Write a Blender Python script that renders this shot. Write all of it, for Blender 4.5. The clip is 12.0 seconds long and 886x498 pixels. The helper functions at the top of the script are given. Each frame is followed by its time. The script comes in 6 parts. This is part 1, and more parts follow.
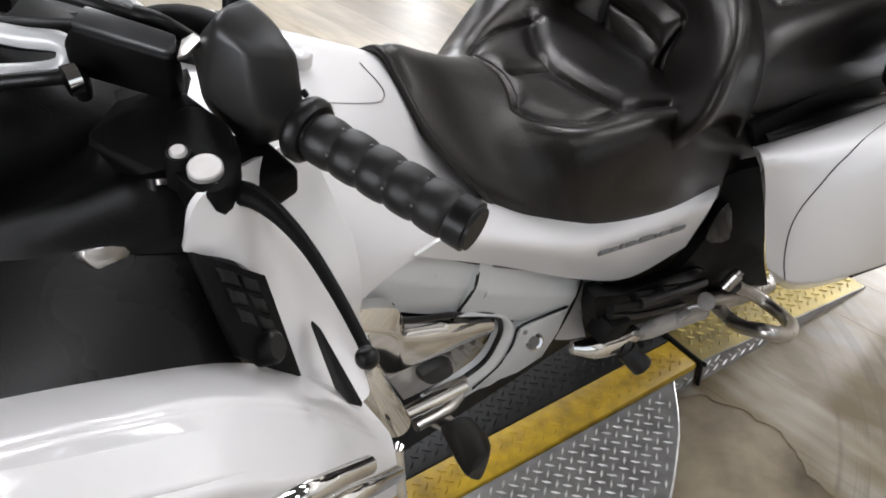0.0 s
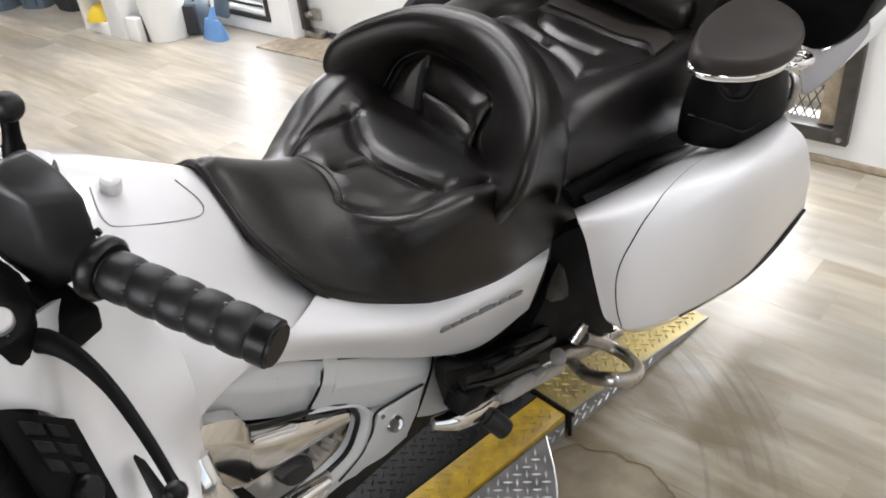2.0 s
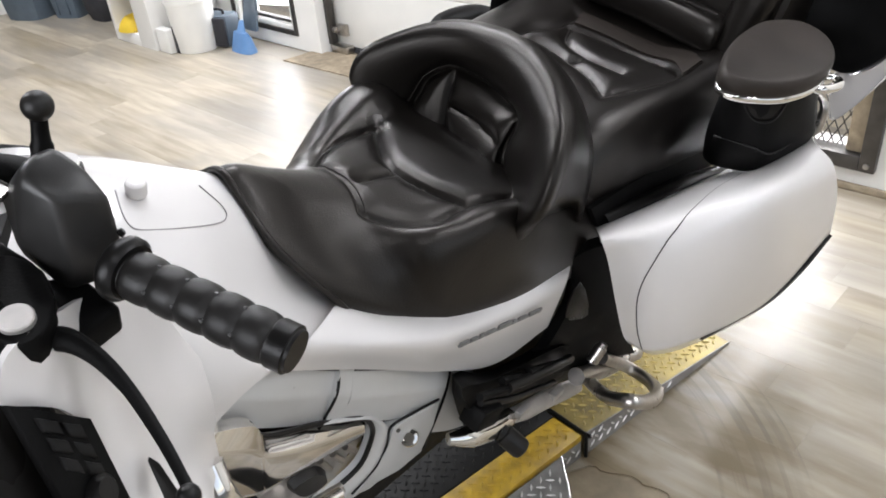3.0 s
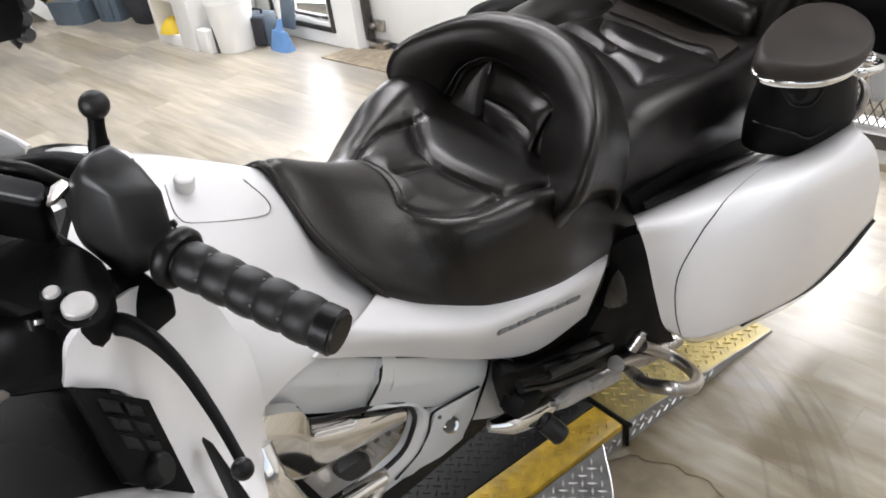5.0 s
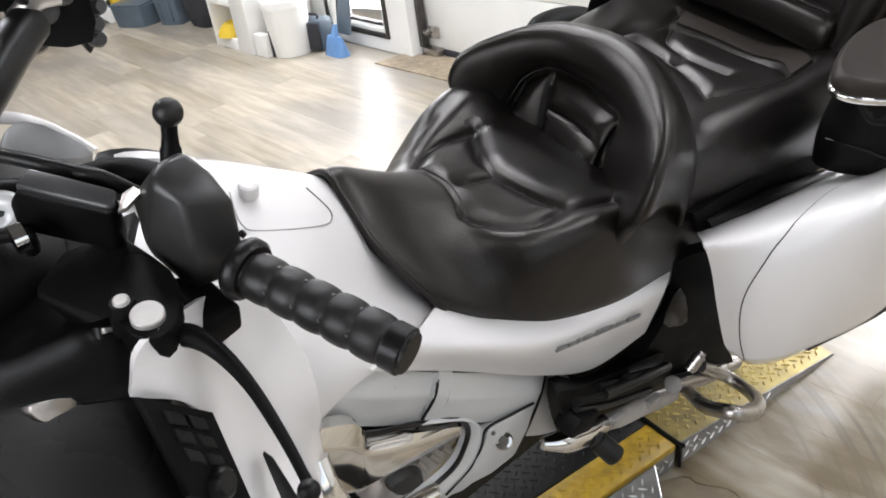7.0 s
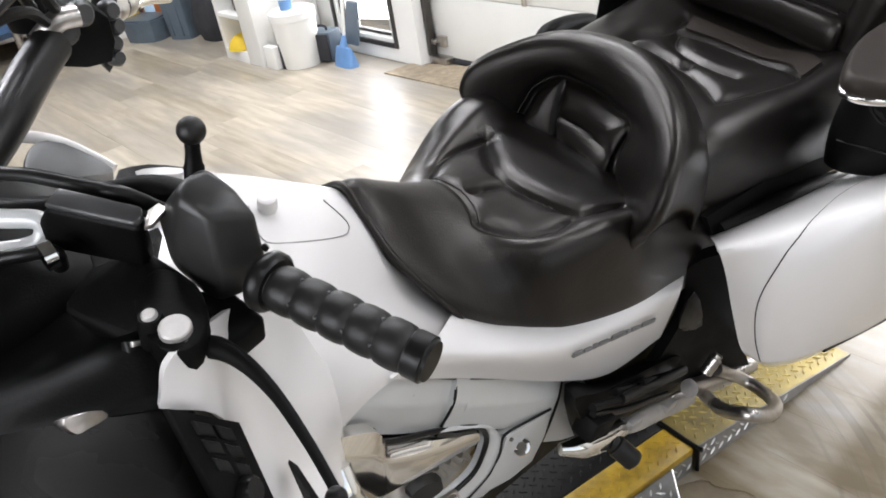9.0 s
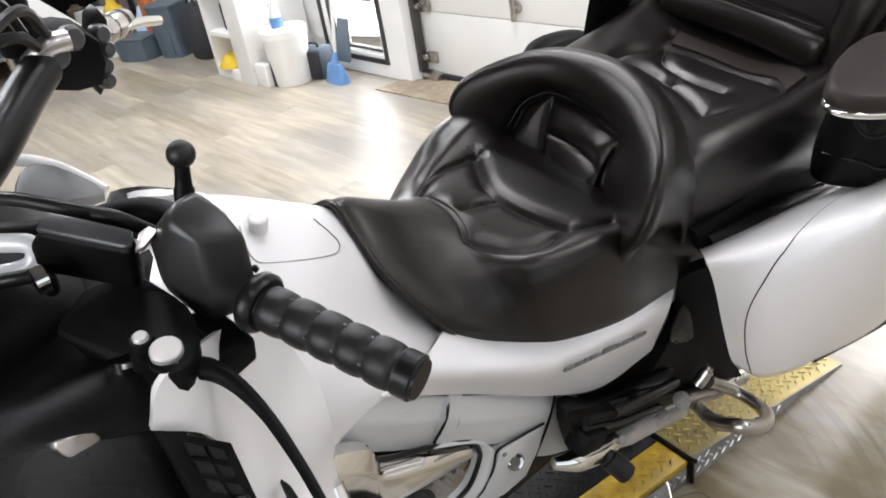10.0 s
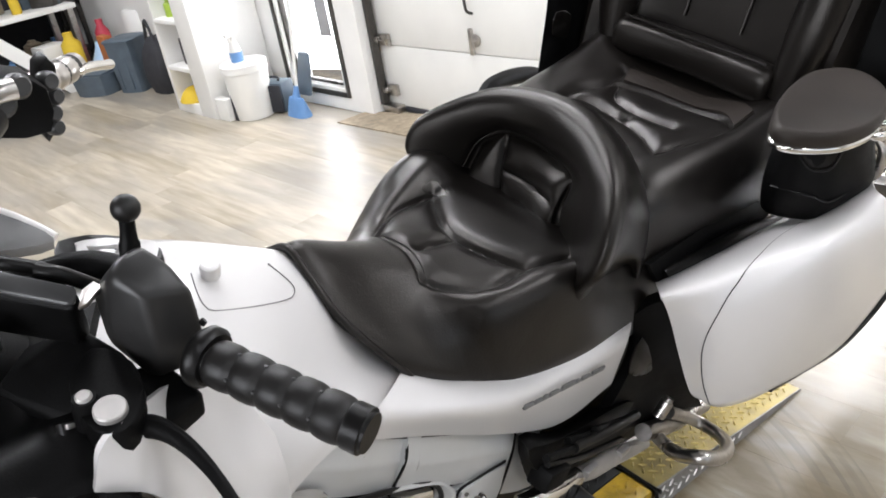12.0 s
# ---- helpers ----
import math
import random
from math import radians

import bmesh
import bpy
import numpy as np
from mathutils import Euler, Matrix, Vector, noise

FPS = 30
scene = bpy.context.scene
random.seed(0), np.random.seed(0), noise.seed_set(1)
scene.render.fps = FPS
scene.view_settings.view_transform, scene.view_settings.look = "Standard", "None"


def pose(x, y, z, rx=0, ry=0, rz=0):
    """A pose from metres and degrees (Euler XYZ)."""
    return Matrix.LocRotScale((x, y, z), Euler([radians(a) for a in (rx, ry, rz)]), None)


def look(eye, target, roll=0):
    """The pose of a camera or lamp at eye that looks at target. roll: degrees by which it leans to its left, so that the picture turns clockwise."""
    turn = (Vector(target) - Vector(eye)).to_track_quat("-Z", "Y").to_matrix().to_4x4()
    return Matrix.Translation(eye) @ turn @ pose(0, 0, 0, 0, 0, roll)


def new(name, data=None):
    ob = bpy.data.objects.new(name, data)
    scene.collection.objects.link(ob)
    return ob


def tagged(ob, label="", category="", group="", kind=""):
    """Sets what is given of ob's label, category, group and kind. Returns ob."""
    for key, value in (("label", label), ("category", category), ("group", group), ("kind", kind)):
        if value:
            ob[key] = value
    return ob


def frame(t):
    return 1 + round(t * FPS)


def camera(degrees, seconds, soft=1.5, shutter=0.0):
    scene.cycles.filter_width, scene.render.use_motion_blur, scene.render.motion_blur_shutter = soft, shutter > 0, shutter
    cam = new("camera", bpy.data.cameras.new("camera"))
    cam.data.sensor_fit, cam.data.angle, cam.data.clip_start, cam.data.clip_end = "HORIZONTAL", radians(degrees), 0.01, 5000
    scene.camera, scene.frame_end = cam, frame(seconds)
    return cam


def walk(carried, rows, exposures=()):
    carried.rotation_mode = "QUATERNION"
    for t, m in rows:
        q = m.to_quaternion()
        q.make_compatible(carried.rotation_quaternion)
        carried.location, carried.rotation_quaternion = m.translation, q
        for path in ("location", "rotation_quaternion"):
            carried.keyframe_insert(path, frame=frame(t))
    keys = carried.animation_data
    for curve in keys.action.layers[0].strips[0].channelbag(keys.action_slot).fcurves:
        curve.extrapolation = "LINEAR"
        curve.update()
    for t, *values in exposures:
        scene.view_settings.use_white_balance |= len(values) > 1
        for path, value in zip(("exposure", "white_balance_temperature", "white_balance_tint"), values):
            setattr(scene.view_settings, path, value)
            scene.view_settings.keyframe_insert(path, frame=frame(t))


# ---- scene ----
cam = camera(57.9, 12.0, soft=1.8)
PATH = [
    (0, (0.173, -0.692, 1.462), (1.078, 0.619, 0.253), -5.2),
    (0.5, (0.218, -0.688, 1.485), (1.269, 0.596, 0.368), -5.3),
    (1, (0.22, -0.717, 1.513), (1.413, 0.521, 0.491), -8.6),
    (1.5, (0.215, -0.727, 1.508), (1.455, 0.446, 0.465), -8.5),
    (2, (0.209, -0.736, 1.493), (1.408, 0.435, 0.401), -6.3),
    (2.5, (0.214, -0.74, 1.481), (1.384, 0.436, 0.363), -7.2),
    (3, (0.208, -0.734, 1.487), (1.394, 0.486, 0.436), -5.4),
    (3.2, (0.201, -0.737, 1.487), (1.364, 0.488, 0.416), -5.2),
    (5, (0.195, -0.749, 1.492), (1.307, 0.537, 0.438), -8.0),
    (5.5, (0.197, -0.743, 1.492), (1.305, 0.553, 0.448), -8.2),
    (6, (0.196, -0.739, 1.489), (1.291, 0.562, 0.436), -7.6),
    (6.5, (0.194, -0.726, 1.493), (1.239, 0.636, 0.467), -8.4),
    (7, (0.194, -0.721, 1.492), (1.232, 0.645, 0.465), -8.2),
    (7.2, (0.192, -0.717, 1.486), (1.21, 0.649, 0.439), -8.2),
    (9, (0.185, -0.725, 1.5), (1.21, 0.666, 0.492), -9.7),
    (9.5, (0.183, -0.727, 1.502), (1.204, 0.677, 0.508), -10.2),
    (10, (0.186, -0.732, 1.506), (1.237, 0.659, 0.526), -10.1),
    (10.5, (0.196, -0.731, 1.509), (1.27, 0.637, 0.521), -10.7),
    (11, (0.197, -0.722, 1.507), (1.271, 0.645, 0.519), -9.6),
    (11.5, (0.195, -0.717, 1.507), (1.271, 0.651, 0.521), -9.3),
    (12, (0.201, -0.738, 1.518), (1.343, 0.615, 0.587), -9.7),
]
walk(cam, [(t, look(eye, target, roll)) for t, eye, target, roll in PATH], [(0, -0.46), (0.8, -0.34), (2.5, -0.33), (7, -0.27), (12, -0.30)])

# ---- light ----
world = bpy.data.worlds.new("daylight")
scene.world = world
world.use_nodes = True
wn = world.node_tree.nodes
sky = wn.new("ShaderNodeTexSky")
sky.sky_type, sky.sun_disc = "NISHITA", False
sky.sun_elevation, sky.sun_rotation = radians(38), radians(120)
wn["Background"].inputs["Strength"].default_value = 0.12
world.node_tree.links.new(sky.outputs[0], wn["Background"].inputs[0])


def area_light(name, m, sx, sy, power, colour=(1, 1, 1)):
    lamp = bpy.data.lights.new(name, "AREA")
    lamp.shape, lamp.size, lamp.size_y, lamp.energy, lamp.color = "RECTANGLE", sx, sy, power, colour
    ob = new(name, lamp)
    ob.matrix_world = m
    return ob


# daylight in the openings of the far wall: glazed door and mesh window
area_light("door_daylight", look((3.16, 3.95, 1.05), (0, 3.0, 0.3)), 0.9, 1.9, 60, (0.955, 0.965, 1.02))
area_light("window_daylight", look((3.16, 0.2, 0.75), (0, 0.0, 0.2)), 0.5, 0.9, 40, (0.955, 0.965, 1.02))
# added fill lamps in assumed, unseen openings at the near end and the side
area_light("bay_fill", look((-3.2, -0.8, 2.0), (1.0, 0.3, 0.8)), 3.2, 2.0, 185, (0.955, 0.965, 1.02))
area_light("side_fill", look((0.9, -3.9, 1.5), (0.9, 0.0, 0.7)), 3.6, 2.0, 20, (0.955, 0.965, 1.02))
# added ceiling lamps without visible fixtures, placed for brightness and seat highlights
for lx, ly, lw in ((0.2, 2.2, 60), (2.15, 1.15, 50), (1.05, 0.75, 30), (0.2, 4.8, 60), (2.0, 4.8, 60), (2.45, -1.3, 44), (0.0, -1.9, 14), (1.3, -2.3, 24)):
    area_light("ceiling_fill", look((lx, ly, 2.9), (lx, ly + 0.001, 0)), 0.3, 1.2, lw, (0.955, 0.965, 1.02))

# ---- materials ----


def material(name, colour, rough=0.5, metal=0.0, vary=0.06, scale=18.0, bump=0.0, bump_scale=200.0, coat=0.0, spec=0.5, second=None, object_random=0.0):
    """Principled surface with mottling at two sizes and a fine relief."""
    m = bpy.data.materials.new(name)
    m.use_nodes = True
    t = m.node_tree
    n, l = t.nodes, t.links
    b = n["Principled BSDF"]
    b.inputs["Roughness"].default_value = rough
    b.inputs["Metallic"].default_value = metal
    b.inputs["Coat Weight"].default_value = coat
    b.inputs["Coat Roughness"].default_value = 0.06
    b.inputs["Specular IOR Level"].default_value = spec
    co = n.new("ShaderNodeTexCoord")
    a, c = n.new("ShaderNodeTexNoise"), n.new("ShaderNodeTexNoise")
    a.inputs["Scale"].default_value, c.inputs["Scale"].default_value = scale * 0.15, scale
    a.inputs["Detail"].default_value = c.inputs["Detail"].default_value = 5
    l.new(co.outputs["Object"], a.inputs["Vector"])
    l.new(co.outputs["Object"], c.inputs["Vector"])
    add = n.new("ShaderNodeMath")
    add.operation = "ADD"
    l.new(a.outputs["Fac"], add.inputs[0])
    l.new(c.outputs["Fac"], add.inputs[1])
    ramp = n.new("ShaderNodeMapRange")
    ramp.inputs["From Min"].default_value, ramp.inputs["From Max"].default_value = 0.7, 1.3
    l.new(add.outputs[0], ramp.inputs["Value"])
    mix = n.new("ShaderNodeMix")
    mix.data_type = "RGBA"
    dark = second or tuple(v * (1 - vary * 2) for v in colour)
    light = tuple(min(1, v * (1 + vary)) for v in colour)
    mix.inputs["A"].default_value, mix.inputs["B"].default_value = (*dark, 1), (*light, 1)
    l.new(ramp.outputs[0], mix.inputs["Factor"])
    out = mix.outputs["Result"]
    if object_random:
        info = n.new("ShaderNodeObjectInfo")
        hsv = n.new("ShaderNodeHueSaturation")
        r = n.new("ShaderNodeMapRange")
        r.inputs["To Min"].default_value, r.inputs["To Max"].default_value = 1 - object_random, 1 + object_random
        l.new(info.outputs["Random"], r.inputs["Value"])
        l.new(r.outputs[0], hsv.inputs["Value"])
        l.new(out, hsv.inputs["Color"])
        out = hsv.outputs["Color"]
    l.new(out, b.inputs["Base Color"])
    rr = n.new("ShaderNodeMapRange")
    rr.inputs["From Min"].default_value, rr.inputs["From Max"].default_value = 0.6, 1.4
    rr.inputs["To Min"].default_value, rr.inputs["To Max"].default_value = rough * 0.8, min(1, rough * 1.25)
    l.new(add.outputs[0], rr.inputs["Value"])
    l.new(rr.outputs[0], b.inputs["Roughness"])
    if bump:
        f = n.new("ShaderNodeTexNoise")
        f.inputs["Scale"].default_value, f.inputs["Detail"].default_value = bump_scale, 4
        l.new(co.outputs["Object"], f.inputs["Vector"])
        bm = n.new("ShaderNodeBump")
        bm.inputs["Strength"].default_value, bm.inputs["Distance"].default_value = bump, 0.002
        l.new(f.outputs["Fac"], bm.inputs["Height"])
        l.new(bm.outputs[0], b.inputs["Normal"])
    return m


PEARL = material("pearl_white_paint", (0.70, 0.68, 0.665), 0.3, 0, 0.02, 6, coat=0.6)
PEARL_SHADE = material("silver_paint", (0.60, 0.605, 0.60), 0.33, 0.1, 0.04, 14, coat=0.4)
LEATHER = material("black_leather", (0.0062, 0.0050, 0.0043), 0.33, 0, 0.25, 9, 0.22, 320, spec=0.42, second=(0.0034, 0.0029, 0.0026))
WORN_LEATHER = material("worn_brownish_leather", (0.022, 0.0172, 0.0142), 0.55, 0, 0.2, 16, 0.3, 420, spec=0.35)
for hide in (LEATHER, WORN_LEATHER):
    hide.node_tree.nodes["Principled BSDF"].inputs["Specular Tint"].default_value = (1.0, 0.945, 0.89, 1)
PLASTIC = material("black_plastic", (0.0035, 0.0034, 0.0034), 0.5, 0, 0.2, 25, 0.15, 500, spec=0.10)
SATIN = material("satin_black", (0.0055, 0.0052, 0.0050), 0.34, 0, 0.2, 12, 0.1, 400, spec=0.24)
RUBBER = material("black_rubber", (0.008, 0.0072, 0.0066), 0.42, 0, 0.3, 40, 0.1, 600, spec=0.36)
CHROME = material("chrome", (0.8, 0.78, 0.75), 0.07, 1.0, 0.04, 12)
STEEL = material("brushed_steel", (0.50, 0.475, 0.445), 0.3, 1.0, 0.15, 40, 0.1, 200)
GLASSY = material("smoked_panel", (0.007, 0.0062, 0.0055), 0.26, 0, 0.3, 4, spec=0.2)
YELLOW = material("yellow_paint", (0.52, 0.335, 0.018), 0.45, 0, 0.18, 30, 0.3, 160, second=(0.25, 0.155, 0.02))
YELLOW_PALE = material("worn_yellow_plate", (0.55, 0.44, 0.16), 0.35, 0.4, 0.2, 30, 0.3, 160, second=(0.35, 0.27, 0.1))
BLACKPLATE = material("black_tread_plate", (0.0065, 0.0065, 0.0065), 0.42, 0, 0.3, 30, 0.3, 160, spec=0.3)
# steel bars paler than their sheet: the light they catch is in the colour
TREAD = material("steel_tread_lit", (0.72, 0.71, 0.69), 0.32, 0.4, 0.15, 30, 0.2, 160)
SHEET = material("dull_steel_sheet", (0.30, 0.29, 0.275), 0.42, 0.4, 0.2, 25, 0.2, 160)
YELLOW_SHEET = material("dirty_yellow_sheet", (0.34, 0.26, 0.07), 0.4, 0.3, 0.25, 25, 0.3, 160, second=(0.2, 0.16, 0.07))
GAP = material("panel_gap_grey", (0.30, 0.29, 0.285), 0.6, 0, 0.05, 20)
BRIGHT = material("bright_zinc", (0.47, 0.45, 0.43), 0.42, 0.5, 0.08, 60)
GREYLID = material("grey_lid_plastic", (0.16, 0.16, 0.16), 0.4, 0, 0.1, 20)
DULL = material("dull_grey_cap", (0.05, 0.05, 0.05), 0.35, 0.2, 0.2, 25)
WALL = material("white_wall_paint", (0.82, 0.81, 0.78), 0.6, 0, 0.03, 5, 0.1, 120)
# unseen ceiling and other walls coloured dark so glossy leather mirrors little light
CEILING = material("darkened_unseen_ceiling", (0.10, 0.10, 0.10), 0.8, 0, 0.2, 5)
GREYWALL = material("darkened_wall_grey", (0.30, 0.30, 0.29), 0.7, 0, 0.06, 5)
DOORPAINT = material("door_enamel", (0.80, 0.79, 0.75), 0.45, 0, 0.03, 4)
FRAME = material("dark_bronze_frame", (0.07, 0.065, 0.06), 0.4, 0.5, 0.2, 20)
PLANK = material("oak_look_vinyl", (0.46, 0.412, 0.33), 0.36, 0, 0.14, 9, 0.08, 90, spec=0.52, second=(0.28, 0.235, 0.165), object_random=0.09)
# streaky grain along the planks, and grey scuffing that runs on from plank to plank
pn, pl = PLANK.node_tree.nodes, PLANK.node_tree.links
for nd in list(pn):
    if nd.type == "TEX_NOISE":
        sm = pn.new("ShaderNodeMapping")
        sm.inputs["Scale"].default_value = (2.6, 0.3, 1.0)
        nd.inputs["Detail"].default_value = 3.5
        oi = pn.new("ShaderNodeObjectInfo")
        vm = pn.new("ShaderNodeVectorMath")
        vm.operation = "SCALE"
        vm.inputs["Scale"].default_value = 37.0
        pl.new(oi.outputs["Random"], vm.inputs[0])
        pl.new(vm.outputs[0], sm.inputs["Location"])
        pl.new(nd.inputs["Vector"].links[0].from_socket, sm.inputs["Vector"])
        pl.new(sm.outputs[0], nd.inputs["Vector"])
geo = pn.new("ShaderNodeNewGeometry")
st = pn.new("ShaderNodeTexNoise")
st.inputs["Scale"].default_value, st.inputs["Detail"].default_value, st.inputs["Distortion"].default_value = 1.7, 7, 1.2
stm = pn.new("ShaderNodeMapping")
stm.inputs["Scale"].default_value = (1.8, 0.6, 1.0)
pl.new(geo.outputs["Position"], stm.inputs["Vector"])
pl.new(stm.outputs[0], st.inputs["Vector"])
sr = pn.new("ShaderNodeMapRange")
sr.inputs["From Min"].default_value, sr.inputs["From Max"].default_value, sr.inputs["To Max"].default_value = 0.40, 0.72, 0.65
pl.new(st.outputs["Fac"], sr.inputs["Value"])
mx = pn.new("ShaderNodeMix")
mx.data_type = "RGBA"
mx.inputs["B"].default_value = (0.25, 0.235, 0.215, 1)
bs = pn["Principled BSDF"]
pl.new(bs.inputs["Base Color"].links[0].from_socket, mx.inputs["A"])
pl.new(sr.outputs[0], mx.inputs["Factor"])
# curved tyre scuffs where machines are swung onto the lift
dist = pn.new("ShaderNodeVectorMath")
dist.operation = "DISTANCE"
dist.inputs[1].default_value = (1.043, 0.418, 0)
pl.new(geo.outputs["Position"], dist.inputs[0])
lines = pn.new("ShaderNodeTexNoise")
lines.noise_dimensions = "1D"
lines.inputs["Scale"].default_value, lines.inputs["Detail"].default_value = 38, 3
pl.new(dist.outputs["Value"], lines.inputs["W"])
ls = pn.new("ShaderNodeMapRange")
ls.inputs["From Min"].default_value, ls.inputs["From Max"].default_value = 0.48, 0.62
pl.new(lines.outputs["Fac"], ls.inputs["Value"])
band = pn.new("ShaderNodeMath")
band.operation = "COMPARE"
band.inputs[1].default_value, band.inputs[2].default_value = 0.90, 0.11
pl.new(dist.outputs["Value"], band.inputs[0])
gaps = pn.new("ShaderNodeMapRange")
gaps.inputs["From Min"].default_value, gaps.inputs["From Max"].default_value, gaps.inputs["To Max"].default_value = 0.38, 0.60, 0.6
pl.new(st.outputs["Fac"], gaps.inputs["Value"])
m1, m2 = pn.new("ShaderNodeMath"), pn.new("ShaderNodeMath")
m1.operation = m2.operation = "MULTIPLY"
pl.new(ls.outputs[0], m1.inputs[0])
pl.new(band.outputs[0], m1.inputs[1])
pl.new(m1.outputs[0], m2.inputs[0])
pl.new(gaps.outputs[0], m2.inputs[1])
scuff = pn.new("ShaderNodeMix")
scuff.data_type = "RGBA"
scuff.inputs["B"].default_value = (0.13, 0.12, 0.11, 1)
pl.new(m2.outputs[0], scuff.inputs["Factor"])
pl.new(mx.outputs["Result"], scuff.inputs["A"])
# brown grime trodden in round the lift
near = pn.new("ShaderNodeMapRange")
near.inputs["From Min"].default_value, near.inputs["From Max"].default_value = 1.5, 0.8
pl.new(dist.outputs["Value"], near.inputs["Value"])
gn = pn.new("ShaderNodeTexNoise")
gn.inputs["Scale"].default_value, gn.inputs["Detail"].default_value = 4.5, 6
pl.new(stm.outputs[0], gn.inputs["Vector"])
gr = pn.new("ShaderNodeMapRange")
gr.inputs["From Min"].default_value, gr.inputs["From Max"].default_value, gr.inputs["To Min"].default_value, gr.inputs["To Max"].default_value = 0.42, 0.58, 0.15, 1.0
pl.new(gn.outputs["Fac"], gr.inputs["Value"])
gm = pn.new("ShaderNodeMath")
gm.operation = "MULTIPLY"
pl.new(near.outputs[0], gm.inputs[0])
pl.new(gr.outputs[0], gm.inputs[1])
grime = pn.new("ShaderNodeMix")
grime.data_type = "RGBA"
grime.inputs["B"].default_value = (0.185, 0.143, 0.085, 1)
pl.new(gm.outputs[0], grime.inputs["Factor"])
pl.new(scuff.outputs["Result"], grime.inputs["A"])
pl.new(grime.outputs["Result"], bs.inputs["Base Color"])
SUBFLOOR = material("grey_adhesive_concrete", (0.25, 0.205, 0.14), 0.36, 0, 0.3, 9, 0.4, 60, second=(0.07, 0.052, 0.032))
MAT = material("tan_mat", (0.38, 0.31, 0.22), 0.9, 0, 0.2, 30, 0.5, 300)
BLUE = material("blue_plastic", (0.13, 0.27, 0.52), 0.4)
SLATE = material("slate_bin_plastic", (0.10, 0.13, 0.16), 0.45, 0, 0.1, 10)
YELLOWTHING = material("yellow_fabric", (0.65, 0.45, 0.03), 0.7)
DARKTHING = material("dark_fabric", (0.03, 0.03, 0.035), 0.8)

# ---- mesh helpers ----


def part(name, bm, mat, parent=None, label="", smooth=True):
    me = bpy.data.meshes.new(name)
    bmesh.ops.recalc_face_normals(bm, faces=bm.faces)
    bm.to_mesh(me)
    bm.free()
    me.materials.append(mat)
    if smooth:
        me.shade_smooth()
        me.set_sharp_from_angle(angle=radians(42))
    ob = new(name, me)
    if parent:
        ob.parent = parent
    if label:
        tagged(ob, label)
    return ob


def thing(name, label, category, m=None, group="", kind=""):
    e = new(name)
    e.empty_display_size = 0.05
    if m:
        e.matrix_world = m
    return tagged(e, label, category, group, kind)


def spline(pts, steps):
    """Catmull-Rom through the points, steps pieces between neighbours."""
    p = [Vector(q) for q in pts]
    if len(p) < 3:
        return [p[0].lerp(p[-1], i / steps) for i in range(steps + 1)]
    p = [2 * p[0] - p[1]] + p + [2 * p[-1] - p[-2]]
    out = []
    for i in range(1, len(p) - 2):
        for k in range(steps):
            t = k / steps
            a, b, c, d = p[i - 1 : i + 3]
            out.append(0.5 * (2 * b + (c - a) * t + (2 * a - 5 * b + 4 * c - d) * t * t + (3 * b - a - 3 * c + d) * t ** 3))
    out.append(p[-2])
    return out


def patch(rows, thick=0.004, across=6, along=6, mirror=False):
    """A smooth shell through control rows, thickened inwards."""
    rows = [spline(r, across) for r in rows]
    cols = [spline(c, along) for c in zip(*rows)]
    grid = list(zip(*cols))
    bm = bmesh.new()
    for sgn in ((1, -1) if mirror else (1,)):
        vs = [[bm.verts.new((p.x, p.y * sgn, p.z)) for p in r] for r in grid]
        for a, b in zip(vs, vs[1:]):
            for i in range(len(a) - 1):
                bm.faces.new((a[i], a[i + 1], b[i + 1], b[i]))
    bm.normal_update()
    if thick:
        bmesh.ops.recalc_face_normals(bm, faces=bm.faces)
        bmesh.ops.solidify(bm, geom=bm.faces[:], thickness=thick)
    return bm


def loft(sections, steps=5, ring=4, closed=True):
    """A closed body through closed sections (same number of points each), capped at both ends."""
    rings = []
    for s in sections:
        s = [Vector(q) for q in s]
        n = len(s)
        r = []
        for i in range(n):
            a, b, c, d = (s[(i + k) % n] for k in (-1, 0, 1, 2))
            for k in range(ring):
                t = k / ring
                r.append(0.5 * (2 * b + (c - a) * t + (2 * a - 5 * b + 4 * c - d) * t * t + (3 * b - a - 3 * c + d) * t ** 3))
        rings.append(r)
    cols = [spline(c, steps) for c in zip(*rings)]
    grid = list(zip(*cols))
    bm = bmesh.new()
    vs = [[bm.verts.new(p) for p in r] for r in grid]
    n = len(vs[0])
    for a, b in zip(vs, vs[1:]):
        for i in range(n):
            bm.faces.new((a[i], a[(i + 1) % n], b[(i + 1) % n], b[i]))
    bm.faces.new(vs[0][::-1])
    bm.faces.new(vs[-1])
    return bm


def tube(pts, radius, sides=14, steps=8, taper=None, flat=1.0):
    """A rod along a spline; taper: radii along it."""
    path = spline(pts, steps)
    bm = bmesh.new()
    rings = []
    side = None
    for i, p in enumerate(path):
        d = (path[min(i + 1, len(path) - 1)] - path[max(i - 1, 0)]).normalized()
        if side is None:
            side = d.orthogonal().normalized()
        side = (side - d * side.dot(d)).normalized()
        up = d.cross(side)
        f = i / (len(path) - 1)
        r = radius
        if taper:
            k = f * (len(taper) - 1)
            j = min(int(k), len(taper) - 2)
            r = taper[j] + (taper[j + 1] - taper[j]) * (k - j)
        rings.append([bm.verts.new(p + r * (math.cos(a) * side + flat * math.sin(a) * up)) for a in (2 * math.pi * s / sides for s in range(sides))])
    for a, b in zip(rings, rings[1:]):
        for i in range(sides):
            bm.faces.new((a[i], a[(i + 1) % sides], b[(i + 1) % sides], b[i]))
    bm.faces.new(rings[0][::-1])
    bm.faces.new(rings[-1])
    return bm


